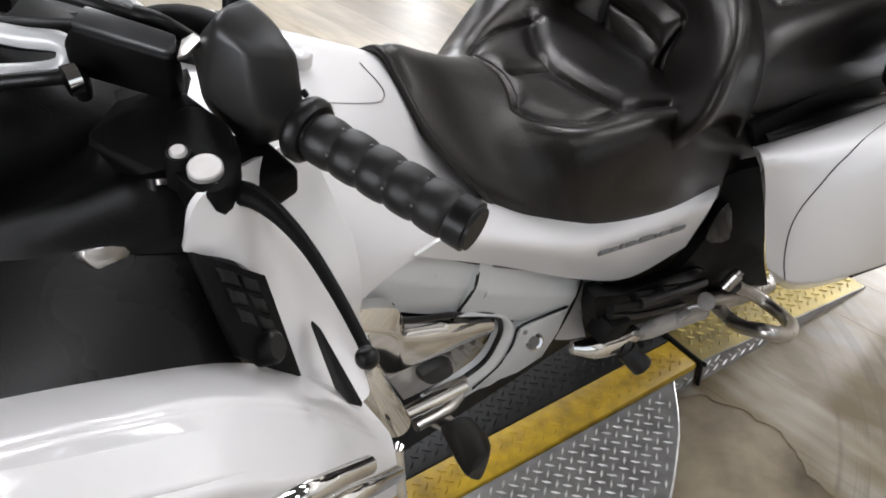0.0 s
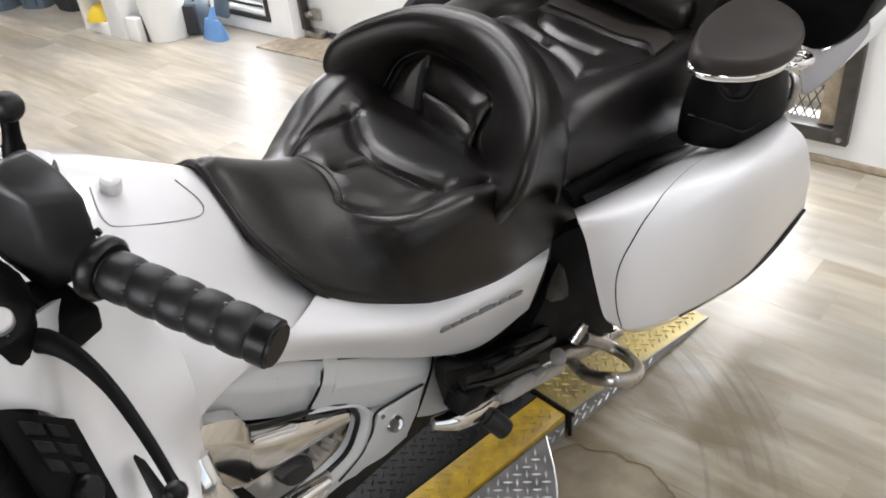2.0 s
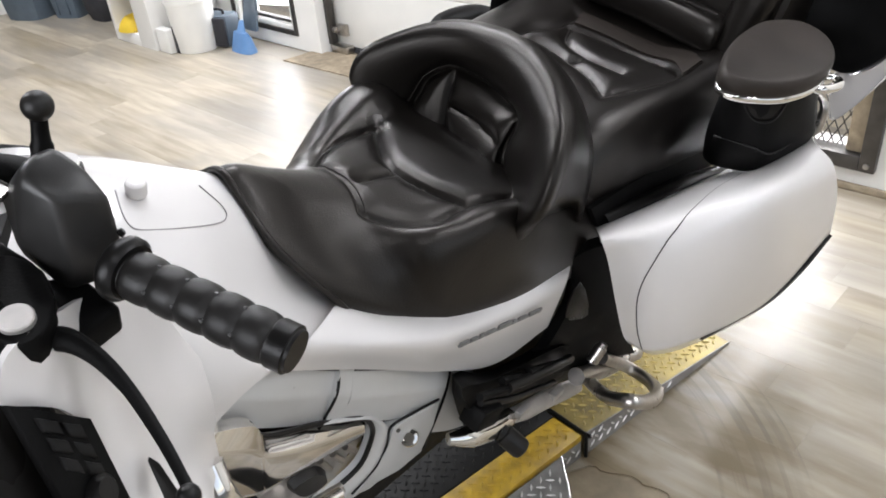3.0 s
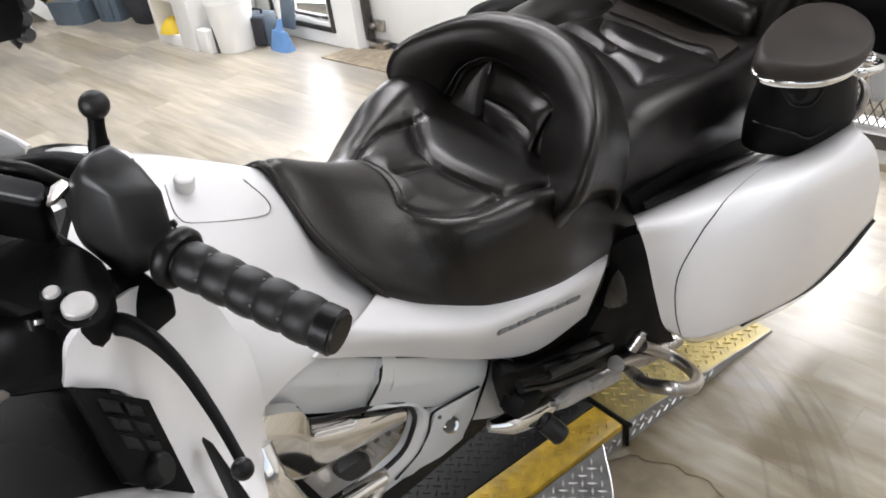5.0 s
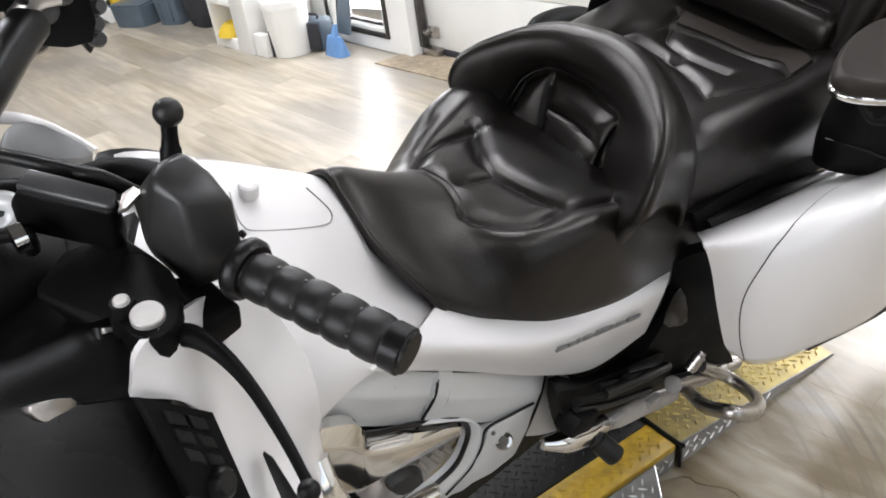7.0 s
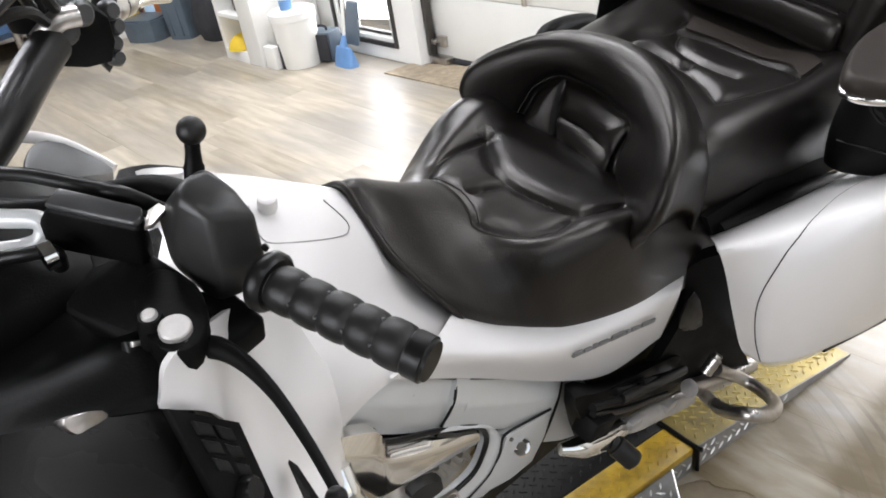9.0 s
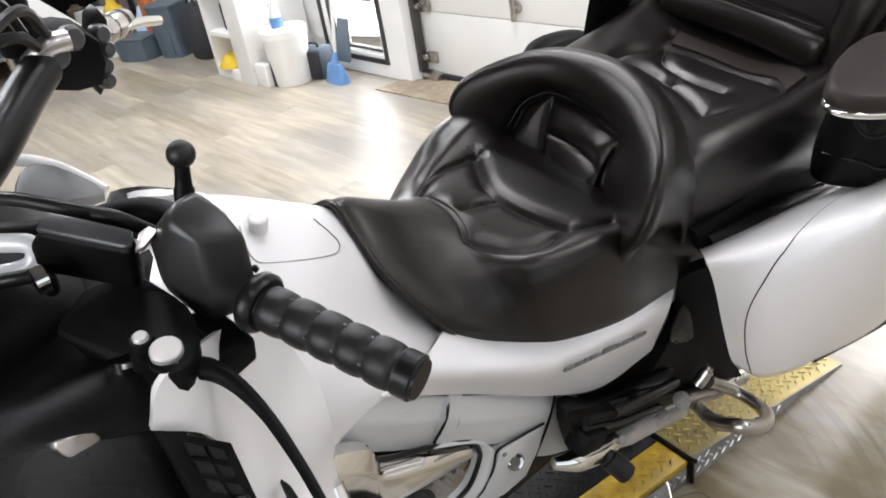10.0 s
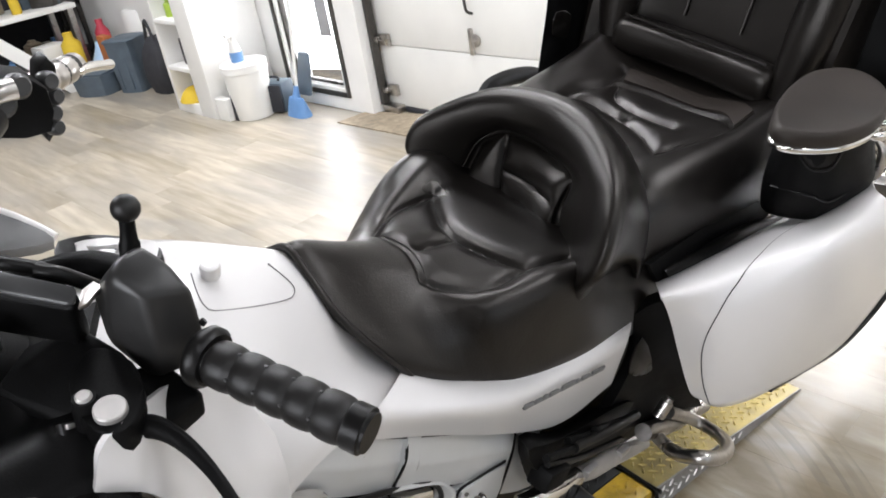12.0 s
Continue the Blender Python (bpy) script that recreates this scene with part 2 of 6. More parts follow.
def lathe(p, q, profile, sides=20):
    """A turned body from p to q; profile: (share of the way, radius)."""
    p, q = Vector(p), Vector(q)
    d = (q - p).normalized()
    s = d.orthogonal().normalized()
    u = d.cross(s)
    bm = bmesh.new()
    rings = [[bm.verts.new(p.lerp(q, f) + r * (math.cos(a) * s + math.sin(a) * u)) for a in (2 * math.pi * k / sides for k in range(sides))] for f, r in profile]
    for a, b in zip(rings, rings[1:]):
        for i in range(sides):
            bm.faces.new((a[i], a[(i + 1) % sides], b[(i + 1) % sides], b[i]))
    bm.faces.new(rings[0][::-1])
    bm.faces.new(rings[-1])
    return bm


def box(lo, hi, bevel=0.0, m=None):
    bm = bmesh.new()
    bmesh.ops.create_cube(bm, size=1)
    lo, hi = Vector(lo), Vector(hi)
    for v in bm.verts:
        v.co = Vector(((lo[k] + hi[k]) / 2 + v.co[k] * (hi[k] - lo[k]) for k in range(3)))
    if bevel:
        bmesh.ops.bevel(bm, geom=bm.edges[:], offset=bevel, segments=2, affect="EDGES", profile=0.5)
    if m:
        bm.transform(m)
    return bm


def slab(outline, offset, bevel=0.0, rounds=0):
    """A plate: an outline of 3D points pushed along offset."""
    pts = [Vector(p) for p in outline]
    if rounds:
        n = len(pts)
        new_pts = []
        for i in range(n):
            a, b, c, d = (pts[(i + k) % n] for k in (-1, 0, 1, 2))
            for k in range(rounds):
                t = k / rounds
                new_pts.append(0.5 * (2 * b + (c - a) * t + (2 * a - 5 * b + 4 * c - d) * t * t + (3 * b - a - 3 * c + d) * t ** 3))
        pts = new_pts
    off = Vector(offset)
    bm = bmesh.new()
    top = [bm.verts.new(p) for p in pts]
    low = [bm.verts.new(p + off) for p in pts]
    n = len(pts)
    rim = [bm.faces.new(top), bm.faces.new(low[::-1])]
    for i in range(n):
        bm.faces.new((top[i], low[i], low[(i + 1) % n], top[(i + 1) % n]))
    if bevel:
        edges = [e for f in rim for e in f.edges]
        bmesh.ops.bevel(bm, geom=edges, offset=bevel, segments=2, affect="EDGES", profile=0.5)
    return bm


def join(*bms):
    out = bmesh.new()
    for b in bms:
        me = bpy.data.meshes.new("piece")
        b.to_mesh(me)
        out.from_mesh(me)
        bpy.data.meshes.remove(me)
        b.free()
    return out


# ---- the room ----
WX = 3.08  # inner face of the far wall
floor = tagged(part("floor", box((-4, -4.5, -0.12), (3.6, 8.5, -0.004)), SUBFLOOR, smooth=False), "worn oak-look vinyl plank floor over grey concrete", "floor", kind="structure")
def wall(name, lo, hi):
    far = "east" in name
    return tagged(part(name, box(lo, hi), WALL if far else GREYWALL, smooth=False), "white painted wall" if far else "wall coloured grey to keep reflections dark", "wall", kind="structure")


GD0, GD1 = 0.62, 3.10  # garage door opening along the far wall
GL0, GL1 = 3.30, 3.98  # glazed door opening
MW0, MW1 = -0.03, 0.45  # mesh window
wall("wall_east_1", (WX, GL1, 0), (WX + 0.2, 8.5, 3.0))
wall("wall_east_2", (WX, GD1, 0), (WX + 0.2, GL0, 3.0))
wall("wall_east_3", (WX, GL0, 2.1), (WX + 0.2, GL1, 3.0))
wall("wall_east_4", (WX, GD0, 2.2), (WX + 0.2, GD1, 3.0))
wall("wall_east_5", (WX, MW1, 0), (WX + 0.2, GD0, 3.0))
wall("wall_east_6", (WX, MW0, 0), (WX + 0.2, MW1, 0.11))
wall("wall_east_7", (WX, MW0, 1.3), (WX + 0.2, MW1, 3.0))
wall("wall_east_8", (WX, -4.5, 0), (WX + 0.2, MW0, 3.0))
wall("wall_east_9", (WX, GL0, 0), (WX + 0.2, GL1, 0.10))
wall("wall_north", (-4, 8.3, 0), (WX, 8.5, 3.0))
# south and west walls leave unseen openings, assumed for the added fill lamps
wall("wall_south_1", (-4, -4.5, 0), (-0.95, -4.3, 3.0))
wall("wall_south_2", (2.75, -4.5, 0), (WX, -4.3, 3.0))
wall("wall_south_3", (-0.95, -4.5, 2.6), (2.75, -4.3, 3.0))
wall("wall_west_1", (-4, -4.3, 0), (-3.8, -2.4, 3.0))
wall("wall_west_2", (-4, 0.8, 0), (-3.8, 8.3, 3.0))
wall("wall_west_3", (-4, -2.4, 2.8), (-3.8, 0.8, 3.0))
tagged(part("ceiling", box((-4, -4.5, 3.0), (3.6, 8.5, 3.15)), CEILING, smooth=False), "unseen ceiling, coloured dark to keep reflections low", "ceiling", kind="structure")
tagged(part("ground", box((-60, -60, -0.5), (60, 60, -0.13)), SUBFLOOR, smooth=False), "grey concrete yard outside", "ground", kind="structure")

# sectional garage door, set back in its opening
gdoor = tagged(new("door_1"), "closed white sectional garage door with a black bottom seal", "garage door", kind="structure")
for k in range(6):
    part("door_panel", box((WX + 0.13, GD0, 0.035 + k * 0.375), (WX + 0.17, GD1, 0.405 + k * 0.375), 0.004), DOORPAINT, gdoor)
part("bottom_seal", box((WX + 0.125, GD0, 0.0), (WX + 0.175, GD1 - 0.14, 0.032), 0.006), DARKTHING, gdoor, "black rubber seal")
part("door_track", box((WX + 0.06, GD1 - 0.035, 0.05), (WX + 0.11, GD1 - 0.005, 2.15), 0.004), FRAME, gdoor, "dark steel track")
for z in (0.10, 0.41, 0.78):
    part("hinge", box((WX + 0.10, GD1 - 0.13, z), (WX + 0.128, GD1 - 0.05, z + 0.07), 0.006), STEEL, gdoor, "steel roller hinge")
    part("roller", lathe((WX + 0.09, GD1 - 0.03, z + 0.035), (WX + 0.09, GD1 - 0.09, z + 0.035), [(0, 0.018), (0.4, 0.018), (0.45, 0.006), (1, 0.006)], 12), STEEL, gdoor)
part("foot_bracket", box((WX + 0.06, GD1 - 0.16, 0.0), (WX + 0.128, GD1 - 0.02, 0.05), 0.008), STEEL, gdoor)
lp = Vector((3.200, 2.267, 0.486))
part("door_lock", lathe(lp, lp + Vector((-0.03, 0, 0)), [(0, 0.035), (0.3, 0.035), (0.5, 0.018), (1, 0.016)], 16), STEEL, gdoor, "chrome T-handle lock")
part("lock_bar", box((lp.x - 0.04, lp.y - 0.012, lp.z - 0.07), (lp.x - 0.02, lp.y + 0.012, lp.z + 0.07), 0.004), STEEL, gdoor)
part("pull_handle", tube([(lp.x, lp.y, lp.z + 0.14), (lp.x - 0.04, lp.y, lp.z + 0.17), (lp.x - 0.04, lp.y, lp.z + 0.27), (lp.x, lp.y, lp.z + 0.30)], 0.008, 10), FRAME, gdoor)

# glazed door with daylight behind
gl = tagged(new("door_2"), "glazed door with a dark metal frame, bright daylight outside", "door", kind="structure")


def bar_frame(x0, x1, y0, y1, z0, z1, w, mat, name, parent):
    part(name, box((x0, y0, z0), (x1, y0 + w, z1), 0.003), mat, parent)
    part(name, box((x0, y1 - w, z0), (x1, y1, z1), 0.003), mat, parent)
    part(name, box((x0, y0 + w, z0), (x1, y1 - w, z0 + w), 0.003), mat, parent)
    part(name, box((x0, y0 + w, z1 - w), (x1, y1 - w, z1), 0.003), mat, parent)


bar_frame(WX - 0.012, WX + 0.03, GL0, GL1, 0.085, 2.1, 0.03, FRAME, "outer_frame", gl)
bar_frame(WX + 0.02, WX + 0.06, GL0 + 0.055, GL1 - 0.055, 0.15, 2.04, 0.018, FRAME, "inner_frame", gl)
bar_frame(WX + 0.0, WX + 0.05, GL0 + 0.03, GL1 - 0.03, 0.115, 2.07, 0.026, DOORPAINT, "white_stile", gl)
glass = bpy.data.materials.new("clear_glass")
glass.use_nodes = True
gb = glass.node_tree.nodes["Principled BSDF"]
gb.inputs["Transmission Weight"].default_value, gb.inputs["Roughness"].default_value, gb.inputs["IOR"].default_value = 1.0, 0.0, 1.1
pane = part("pane", box((WX + 0.035, GL0 + 0.07, 0.165), (WX + 0.04, GL1 - 0.07, 2.03)), glass, gl)
pane.visible_shadow = False
nt = Vector((3.060, 3.406, 0.566))
notice = tagged(part("notice", box((nt.x, nt.y - 0.055, nt.z - 0.09), (nt.x + 0.006, nt.y + 0.055, nt.z + 0.25), 0.001), material("grey_card", (0.34, 0.34, 0.35), 0.7)), "small grey notice hung on the glazed door", "notice")

# mesh window in the far wall
mw = tagged(new("window_1"), "dark framed window with diamond wire mesh", "window", kind="structure")
bar_frame(WX - 0.03, WX + 0.05, MW0, MW1, 0.09, 1.32, 0.055, FRAME, "window_frame", mw)
part("timber_strip", box((WX - 0.006, MW0 + 0.06, 0.15), (WX + 0.03, MW0 + 0.115, 1.26), 0.004), MAT, mw, "weathered timber strip")
mesh_bm = bmesh.new()
for s in (-1, 1):
    for k in range(-16, 40):
        y0, z0 = MW0 + 0.10 + k * 0.034, 0.14
        a = Vector((WX + 0.035 + 0.002 * s, y0 if s > 0 else y0, z0))
        pts = []
        for z in (0.14, 1.27):
            y = y0 + s * (z - 0.14) * 0.5 - (0 if s > 0 else -0.3)
            pts.append((y, z))
        (ya, za), (yb, zb) = pts
        lo, hi = MW0 + 0.11, MW1 - 0.05
        if ya > yb:
            (ya, za), (yb, zb) = (yb, zb), (ya, za)
        if yb < lo or ya > hi:
            continue
        sl = (zb - za) / (yb - ya)
        if ya < lo:
            za, ya = za + sl * (lo - ya), lo
        if yb > hi:
            zb, yb = zb + sl * (hi - yb), hi
        w = 0.005
        vs = [mesh_bm.verts.new((WX + 0.035 + 0.002 * s + dx, y, z + dz)) for dx in (0, 0.002) for y, z, dz in ((ya, za, -w), (yb, zb, -w), (yb, zb, w), (ya, za, w))]
        for q in ((0, 1, 2, 3), (4, 5, 6, 7), (0, 1, 5, 4), (3, 2, 6, 7)):
            mesh_bm.faces.new([vs[i] for i in q])
part("wire_mesh", mesh_bm, FRAME, mw, "diamond wire mesh", smooth=False)
for y, z in ((MW0 + 0.028, 0.115), (MW0 + 0.028, 0.53)):
    part("screw", lathe((WX - 0.03, y, z), (WX - 0.04, y, z), [(0, 0.011), (0.7, 0.01), (1, 0.006)], 12), STEEL, mw)
tagged(part("baseboard", box((WX - 0.012, -4.3, 0.0), (WX, GD0, 0.028), 0.003), MAT), "thin tan skirting strip", "baseboard", kind="structure")
glow = bpy.data.materials.new("daylight_outside")
glow.use_nodes = True
ge = glow.node_tree.nodes.new("ShaderNodeEmission")
ge.inputs["Strength"].default_value = 1.6
ge.inputs["Color"].default_value = (1, 0.99, 0.97, 1)
glow.node_tree.links.new(ge.outputs[0], glow.node_tree.nodes["Material Output"].inputs["Surface"])
tagged(part("backdrop", box((WX + 1.5, -3, -0.1), (WX + 1.6, 7, 3.5)), glow, smooth=False), "overexposed daylight outside", "backdrop", kind="structure")

# white open shelf unit against the far wall
SH = thing("shelf_unit", "tall white open bookcase beside the glazed door", "bookcase", Matrix.Translation((2.57, 4.15, 0)))
part("end_panel", box((0.0, 0.0, 0.0), (0.5, 0.20, 2.2), 0.004), WALL, SH)
part("side_panel", box((0.0, 0.50, 0.0), (0.5, 0.535, 2.2), 0.004), WALL, SH)
part("back_panel", box((0.48, 0.20, 0.0), (0.5, 0.50, 2.2)), WALL, SH)
for z in (0.0, 0.30, 0.62, 0.98, 1.35):
    part("shelf", box((0.0, 0.20, z if z else 0.0), (0.48, 0.50, z + (0.08 if z == 0 else 0.03)), 0.003), WALL, SH)


def loose(name, bm, mat, label, category, smooth=True, group=""):
    return tagged(part(name, bm, mat, smooth=smooth), label, category, group)


loose("cap", join(loft([[(2.66 + r * math.cos(a), 4.52 + r * math.sin(a), z) for a in (k * math.pi / 4 for k in range(8))] for r, z in ((0.13, 0.08), (0.11, 0.12), (0.07, 0.16), (0.02, 0.175))], 3, 3), box((2.58, 4.40, 0.08), (2.68, 4.56, 0.095), 0.006)), YELLOWTHING, "yellow cap on the bottom shelf", "cap")
loose("bag", loft([[(2.80 + 0.06 * k, 4.40 + r * math.cos(a), 0.20 + r * 1.2 * math.sin(a)) for a in (j * math.pi / 4 for j in range(8))] for k, r in ((0, 0.03), (1, 0.07), (2, 0.08), (3, 0.05))], 3, 3), DARKTHING, "black bag on the bottom shelf", "bag")
loose("tool_case", box((2.62, 4.42, 0.33), (2.9, 4.50, 0.52), 0.02), DARKTHING, "black case on the shelf", "case")
loose("jar", lathe((2.68, 4.56, 0.65), (2.68, 4.56, 0.77), [(0, 0.05), (0.7, 0.05), (0.8, 0.035), (1, 0.035)]), material("green_plastic", (0.35, 0.5, 0.06), 0.4), "green plastic jar on the shelf", "jar")
loose("small_box", box((2.64, 4.38, 0.65), (2.74, 4.47, 0.74), 0.006), DARKTHING, "small dark box on the shelf", "box")

# things along the wall
bxp = Vector((2.582, 4.102, 0.000))
loose("carton", box((bxp.x, bxp.y - 0.10, 0), (bxp.x + 0.06, bxp.y + 0.03, 0.15), 0.006, None), DOORPAINT, "small white carton on the floor", "carton")
loose("card_sleeve", box((bxp.x + 0.04, bxp.y - 0.14, 0), (bxp.x + 0.11, bxp.y - 0.105, 0.17), 0.004), DARKTHING, "black card sleeve leaning by the carton", "sleeve")
bk = Vector((2.676, 3.952, 0.000))
bucket = thing("bucket", "tall white plastic bucket with a lid", "bucket", Matrix.Translation((bk.x + 0.08, bk.y, 0)))
part("pail", lathe((0, 0, 0), (0, 0, 0.34), [(0, 0.125), (0.03, 0.13), (0.9, 0.145), (0.91, 0.152), (0.96, 0.152), (1, 0.147)], 28), DOORPAINT, bucket)
part("lid", lathe((0, 0, 0.34), (0, 0, 0.365), [(0, 0.152), (0.7, 0.152), (1, 0.14)], 28), WALL, bucket)
bottle = thing("spray_bottle", "clear spray bottle with blue liquid on the bucket", "spray bottle", Matrix.Translation((bk.x + 0.05, bk.y, 0.365)))
part("bottle_body", lathe((0, 0, 0), (0, 0, 0.15), [(0, 0.036), (0.1, 0.04), (0.4, 0.04), (0.75, 0.03), (1, 0.013)]), DOORPAINT, bottle)
part("liquid", lathe((0, 0, 0.008), (0, 0, 0.07), [(0, 0.041), (1, 0.0415)]), BLUE, bottle, "blue cleaning liquid")
part("trigger", join(box((-0.05, -0.012, 0.165), (0.03, 0.012, 0.19), 0.005), box((-0.03, -0.008, 0.13), (-0.018, 0.008, 0.17), 0.003), lathe((0, 0, 0.15), (0, 0, 0.168), [(0, 0.014), (1, 0.014)])), DOORPAINT, bottle)
cs = Vector((2.847, 3.836, 0.000))
case = thing("hard_case", "dark grey hard plastic case standing on the floor", "case", Matrix.Translation((cs.x + 0.04, cs.y + 0.02, 0)) @ Matrix.Rotation(radians(20), 4, "Z"))
part("shell", box((-0.05, -0.09, 0.0), (0.09, 0.09, 0.20), 0.02), SLATE, case)
part("lid", box((-0.075, -0.085, 0.01), (-0.052, 0.085, 0.19), 0.01), DARKTHING, case)
part("handle", tube([(0.0, -0.04, 0.195), (0.0, -0.035, 0.225), (0.0, 0.035, 0.225), (0.0, 0.04, 0.195)], 0.008, 8), DARKTHING, case)
br = Vector((2.866, 3.614, 0.000))
broom = thing("broom", "blue broom leaning beside the glazed door", "broom", Matrix.Translation((br.x, br.y, 0)))
part("bristles", loft([[(-0.03, -0.085, 0), (0.05, -0.085, 0), (0.05, 0.085, 0), (-0.03, 0.085, 0)], [(-0.01, -0.07, 0.09), (0.03, -0.07, 0.09), (0.03, 0.07, 0.09), (-0.01, 0.07, 0.09)], [(0.0, -0.06, 0.12), (0.02, -0.06, 0.12), (0.02, 0.06, 0.12), (0.0, 0.06, 0.12)]], 3, 3), BLUE, broom, "blue bristles")
part("stock", lathe((0.01, 0, 0.115), (0.03, 0, 0.19), [(0, 0.03), (0.5, 0.02), (1, 0.014)]), BLUE, broom)
part("handle", tube([(0.03, 0, 0.18), (0.10, 0.0, 0.6), (0.19, 0.0, 1.2)], 0.011, 10), DOORPAINT, broom, "white handle")
dust = loose("dustpan", slab([(br.x + 0.10, br.y - 0.03, 0.10), (br.x + 0.10, br.y + 0.12, 0.10), (br.x + 0.16, br.y + 0.10, 0.36), (br.x + 0.16, br.y - 0.01, 0.36)], (0.02, 0, 0.004), 0.004), SLATE, "grey dustpan leaning by the broom", "dustpan")
loose("door_mat", slab([(2.882, 3.226, 0.000), (3.096, 3.196, 0.000), (3.256, 2.600, 0.000), (2.937, 2.327, 0.000), (2.904, 2.589, 0.000)], (0, 0, 0.008), 0.002), MAT, "flat tan door mat at the garage door", "mat", smooth=False)

# clutter at the far end
bn = Vector((2.616, 5.638, 0.000))
bin_ = thing("waste_bin", "tall slate grey plastic waste bin", "waste bin", Matrix.Translation((bn.x + 0.12, bn.y + 0.02, 0)) @ Matrix.Rotation(radians(25), 4, "Z") @ Matrix.Scale(0.6, 4))
part("bin_body", loft([[(s * x, s * y, z) for x, y in ((-0.2, -0.19), (0, -0.2), (0.2, -0.19), (0.2, 0.19), (0, 0.2), (-0.2, 0.19))] for s, z in ((0.85, 0), (0.92, 0.3), (1, 0.66))], 3, 3), SLATE, bin_)
part("rim", loft([[(s * x, s * y, z) for x, y in ((-0.2, -0.19), (0, -0.2), (0.2, -0.19), (0.2, 0.19), (0, 0.2), (-0.2, 0.19))] for s, z in ((1.06, 0.66), (1.08, 0.69), (1.02, 0.70))], 2, 3), SLATE, bin_)
for y in (-0.08, 0.08):
    part("rib", box((-0.212, y - 0.012, 0.05), (-0.18, y + 0.012, 0.62), 0.006), SLATE, bin_)
tt = Vector((2.435, 5.861, 0.000))
tote = thing("storage_tote", "low slate grey storage tote", "tote", Matrix.Translation((tt.x + 0.1, tt.y + 0.1, 0)) @ Matrix.Rotation(radians(25), 4, "Z") @ Matrix.Scale(0.55, 4))
part("tote_body", loft([[(s * x, s * y, z) for x, y in ((-0.22, -0.28), (0.22, -0.28), (0.22, 0.28), (-0.22, 0.28))] for s, z in ((0.9, 0), (0.96, 0.15), (1.0, 0.30))], 3, 3), SLATE, tote)
part("lid", box((-0.24, -0.30, 0.30), (0.24, 0.30, 0.33), 0.012), SLATE, tote)
og = Vector((2.614, 5.850, 0.000))
loose("orange_panel", box((og.x + 0.05, og.y + 0.05, 0), (og.x + 0.12, og.y + 0.2, 0.42), 0.01), material("orange_card", (0.45, 0.14, 0.04), 0.7), "orange brown board behind the bins", "board")
dk = Vector((2.733, 5.307, 0.000))
dark = thing("tool_bag", "black upright tool bag with red details", "tool bag", Matrix.Translation((dk.x + 0.1, dk.y, 0)))
part("bag_body", loft([[(s * x, s * y, z) for x, y in ((-0.1, -0.12), (0.1, -0.13), (0.1, 0.12), (-0.1, 0.13))] for s, z in ((0.9, 0), (1.1, 0.12), (0.95, 0.3), (0.5, 0.42))], 3, 3), DARKTHING, dark)
part("strap", tube([(-0.05, -0.07, 0.40), (-0.05, 0, 0.55), (-0.05, 0.07, 0.40)], 0.012, 8), DARKTHING, dark)
part("red_patch", box((-0.115, 0.02, 0.10), (-0.095, 0.10, 0.24), 0.004), material("red_fabric", (0.4, 0.04, 0.03), 0.7), dark)
cl = Vector((2.145, 5.956, 0.000))
bench = thing("work_bench", "cluttered metal work bench with a white top", "bench", Matrix.Translation((cl.x - 0.3, cl.y + 0.5, 0)))
part("worktop", box((-0.9, 0.0, 0.62), (0.9, 0.6, 0.66), 0.004), DOORPAINT, bench)
for x, y in ((-0.85, 0.05), (0.85, 0.05), (-0.85, 0.55), (0.85, 0.55)):
    part("leg", box((x - 0.025, y - 0.025, 0), (x + 0.025, y + 0.025, 0.62), 0.003), STEEL, bench)
part("lower_shelf", box((-0.85, 0.05, 0.18), (0.85, 0.55, 0.21), 0.003), STEEL, bench)
random.seed(4)
cols = [DARKTHING, SLATE, BLUE, YELLOWTHING, DOORPAINT, MAT, STEEL, FRAME]
nouns = ["tool_box", "parts_bin", "oil_can", "parts_carton"]
for k in range(26):
    x, y = cl.x - 1.1 + 1.6 * random.random(), cl.y + 0.6 + 0.35 * random.random()
    z = 0.66 if k % 2 else 0.21
    w, d, h = 0.05 + 0.10 * random.random(), 0.05 + 0.08 * random.random(), 0.06 + 0.2 * random.random()
    mt = cols[k % len(cols)]
    rot = Matrix.Translation((x, y, z)) @ Matrix.Rotation(random.random(), 4, "Z")
    if k % 3 == 0:
        b = lathe((0, 0, 0), (0, 0, h), [(0, w * 0.5), (0.75, w * 0.5), (0.85, w * 0.25), (1, w * 0.25)], 14)
        nm, lb2 = "oil_can", "round workshop can standing on the bench"
    else:
        b = box((-w, -d, 0), (w, d, h), 0.01)
        nm, lb2 = ("tool_box", "plain workshop box standing on the bench") if k % 3 == 1 else ("parts_carton", "small parts carton standing on the bench")
    b.transform(rot)
    loose(nm, b, mt, lb2, nm.replace("_", " "), group="bench clutter")
ln = thing("loading_plank", "white board leaning against the bench", "board", Matrix.Identity(4))
part("plank_board", slab([(cl.x + 0.25, cl.y + 0.30, 0.0), (cl.x + 0.40, cl.y + 0.30, 0.0), (cl.x - 0.5, cl.y + 0.46, 1.0), (cl.x - 0.65, cl.y + 0.46, 1.0)], (0, 0.03, 0), 0.004), DOORPAINT, ln)
chair = thing("shop_stool", "brown leather backed shop stool", "stool", Matrix.Translation((cl.x - 0.55, cl.y + 0.15, 0)))
BROWN = material("brown_leather", (0.22, 0.12, 0.04), 0.5, 0, 0.2, 20, 0.3, 300)
part("seat", box((-0.18, -0.18, 0.42), (0.18, 0.18, 0.50), 0.03), BROWN, chair)
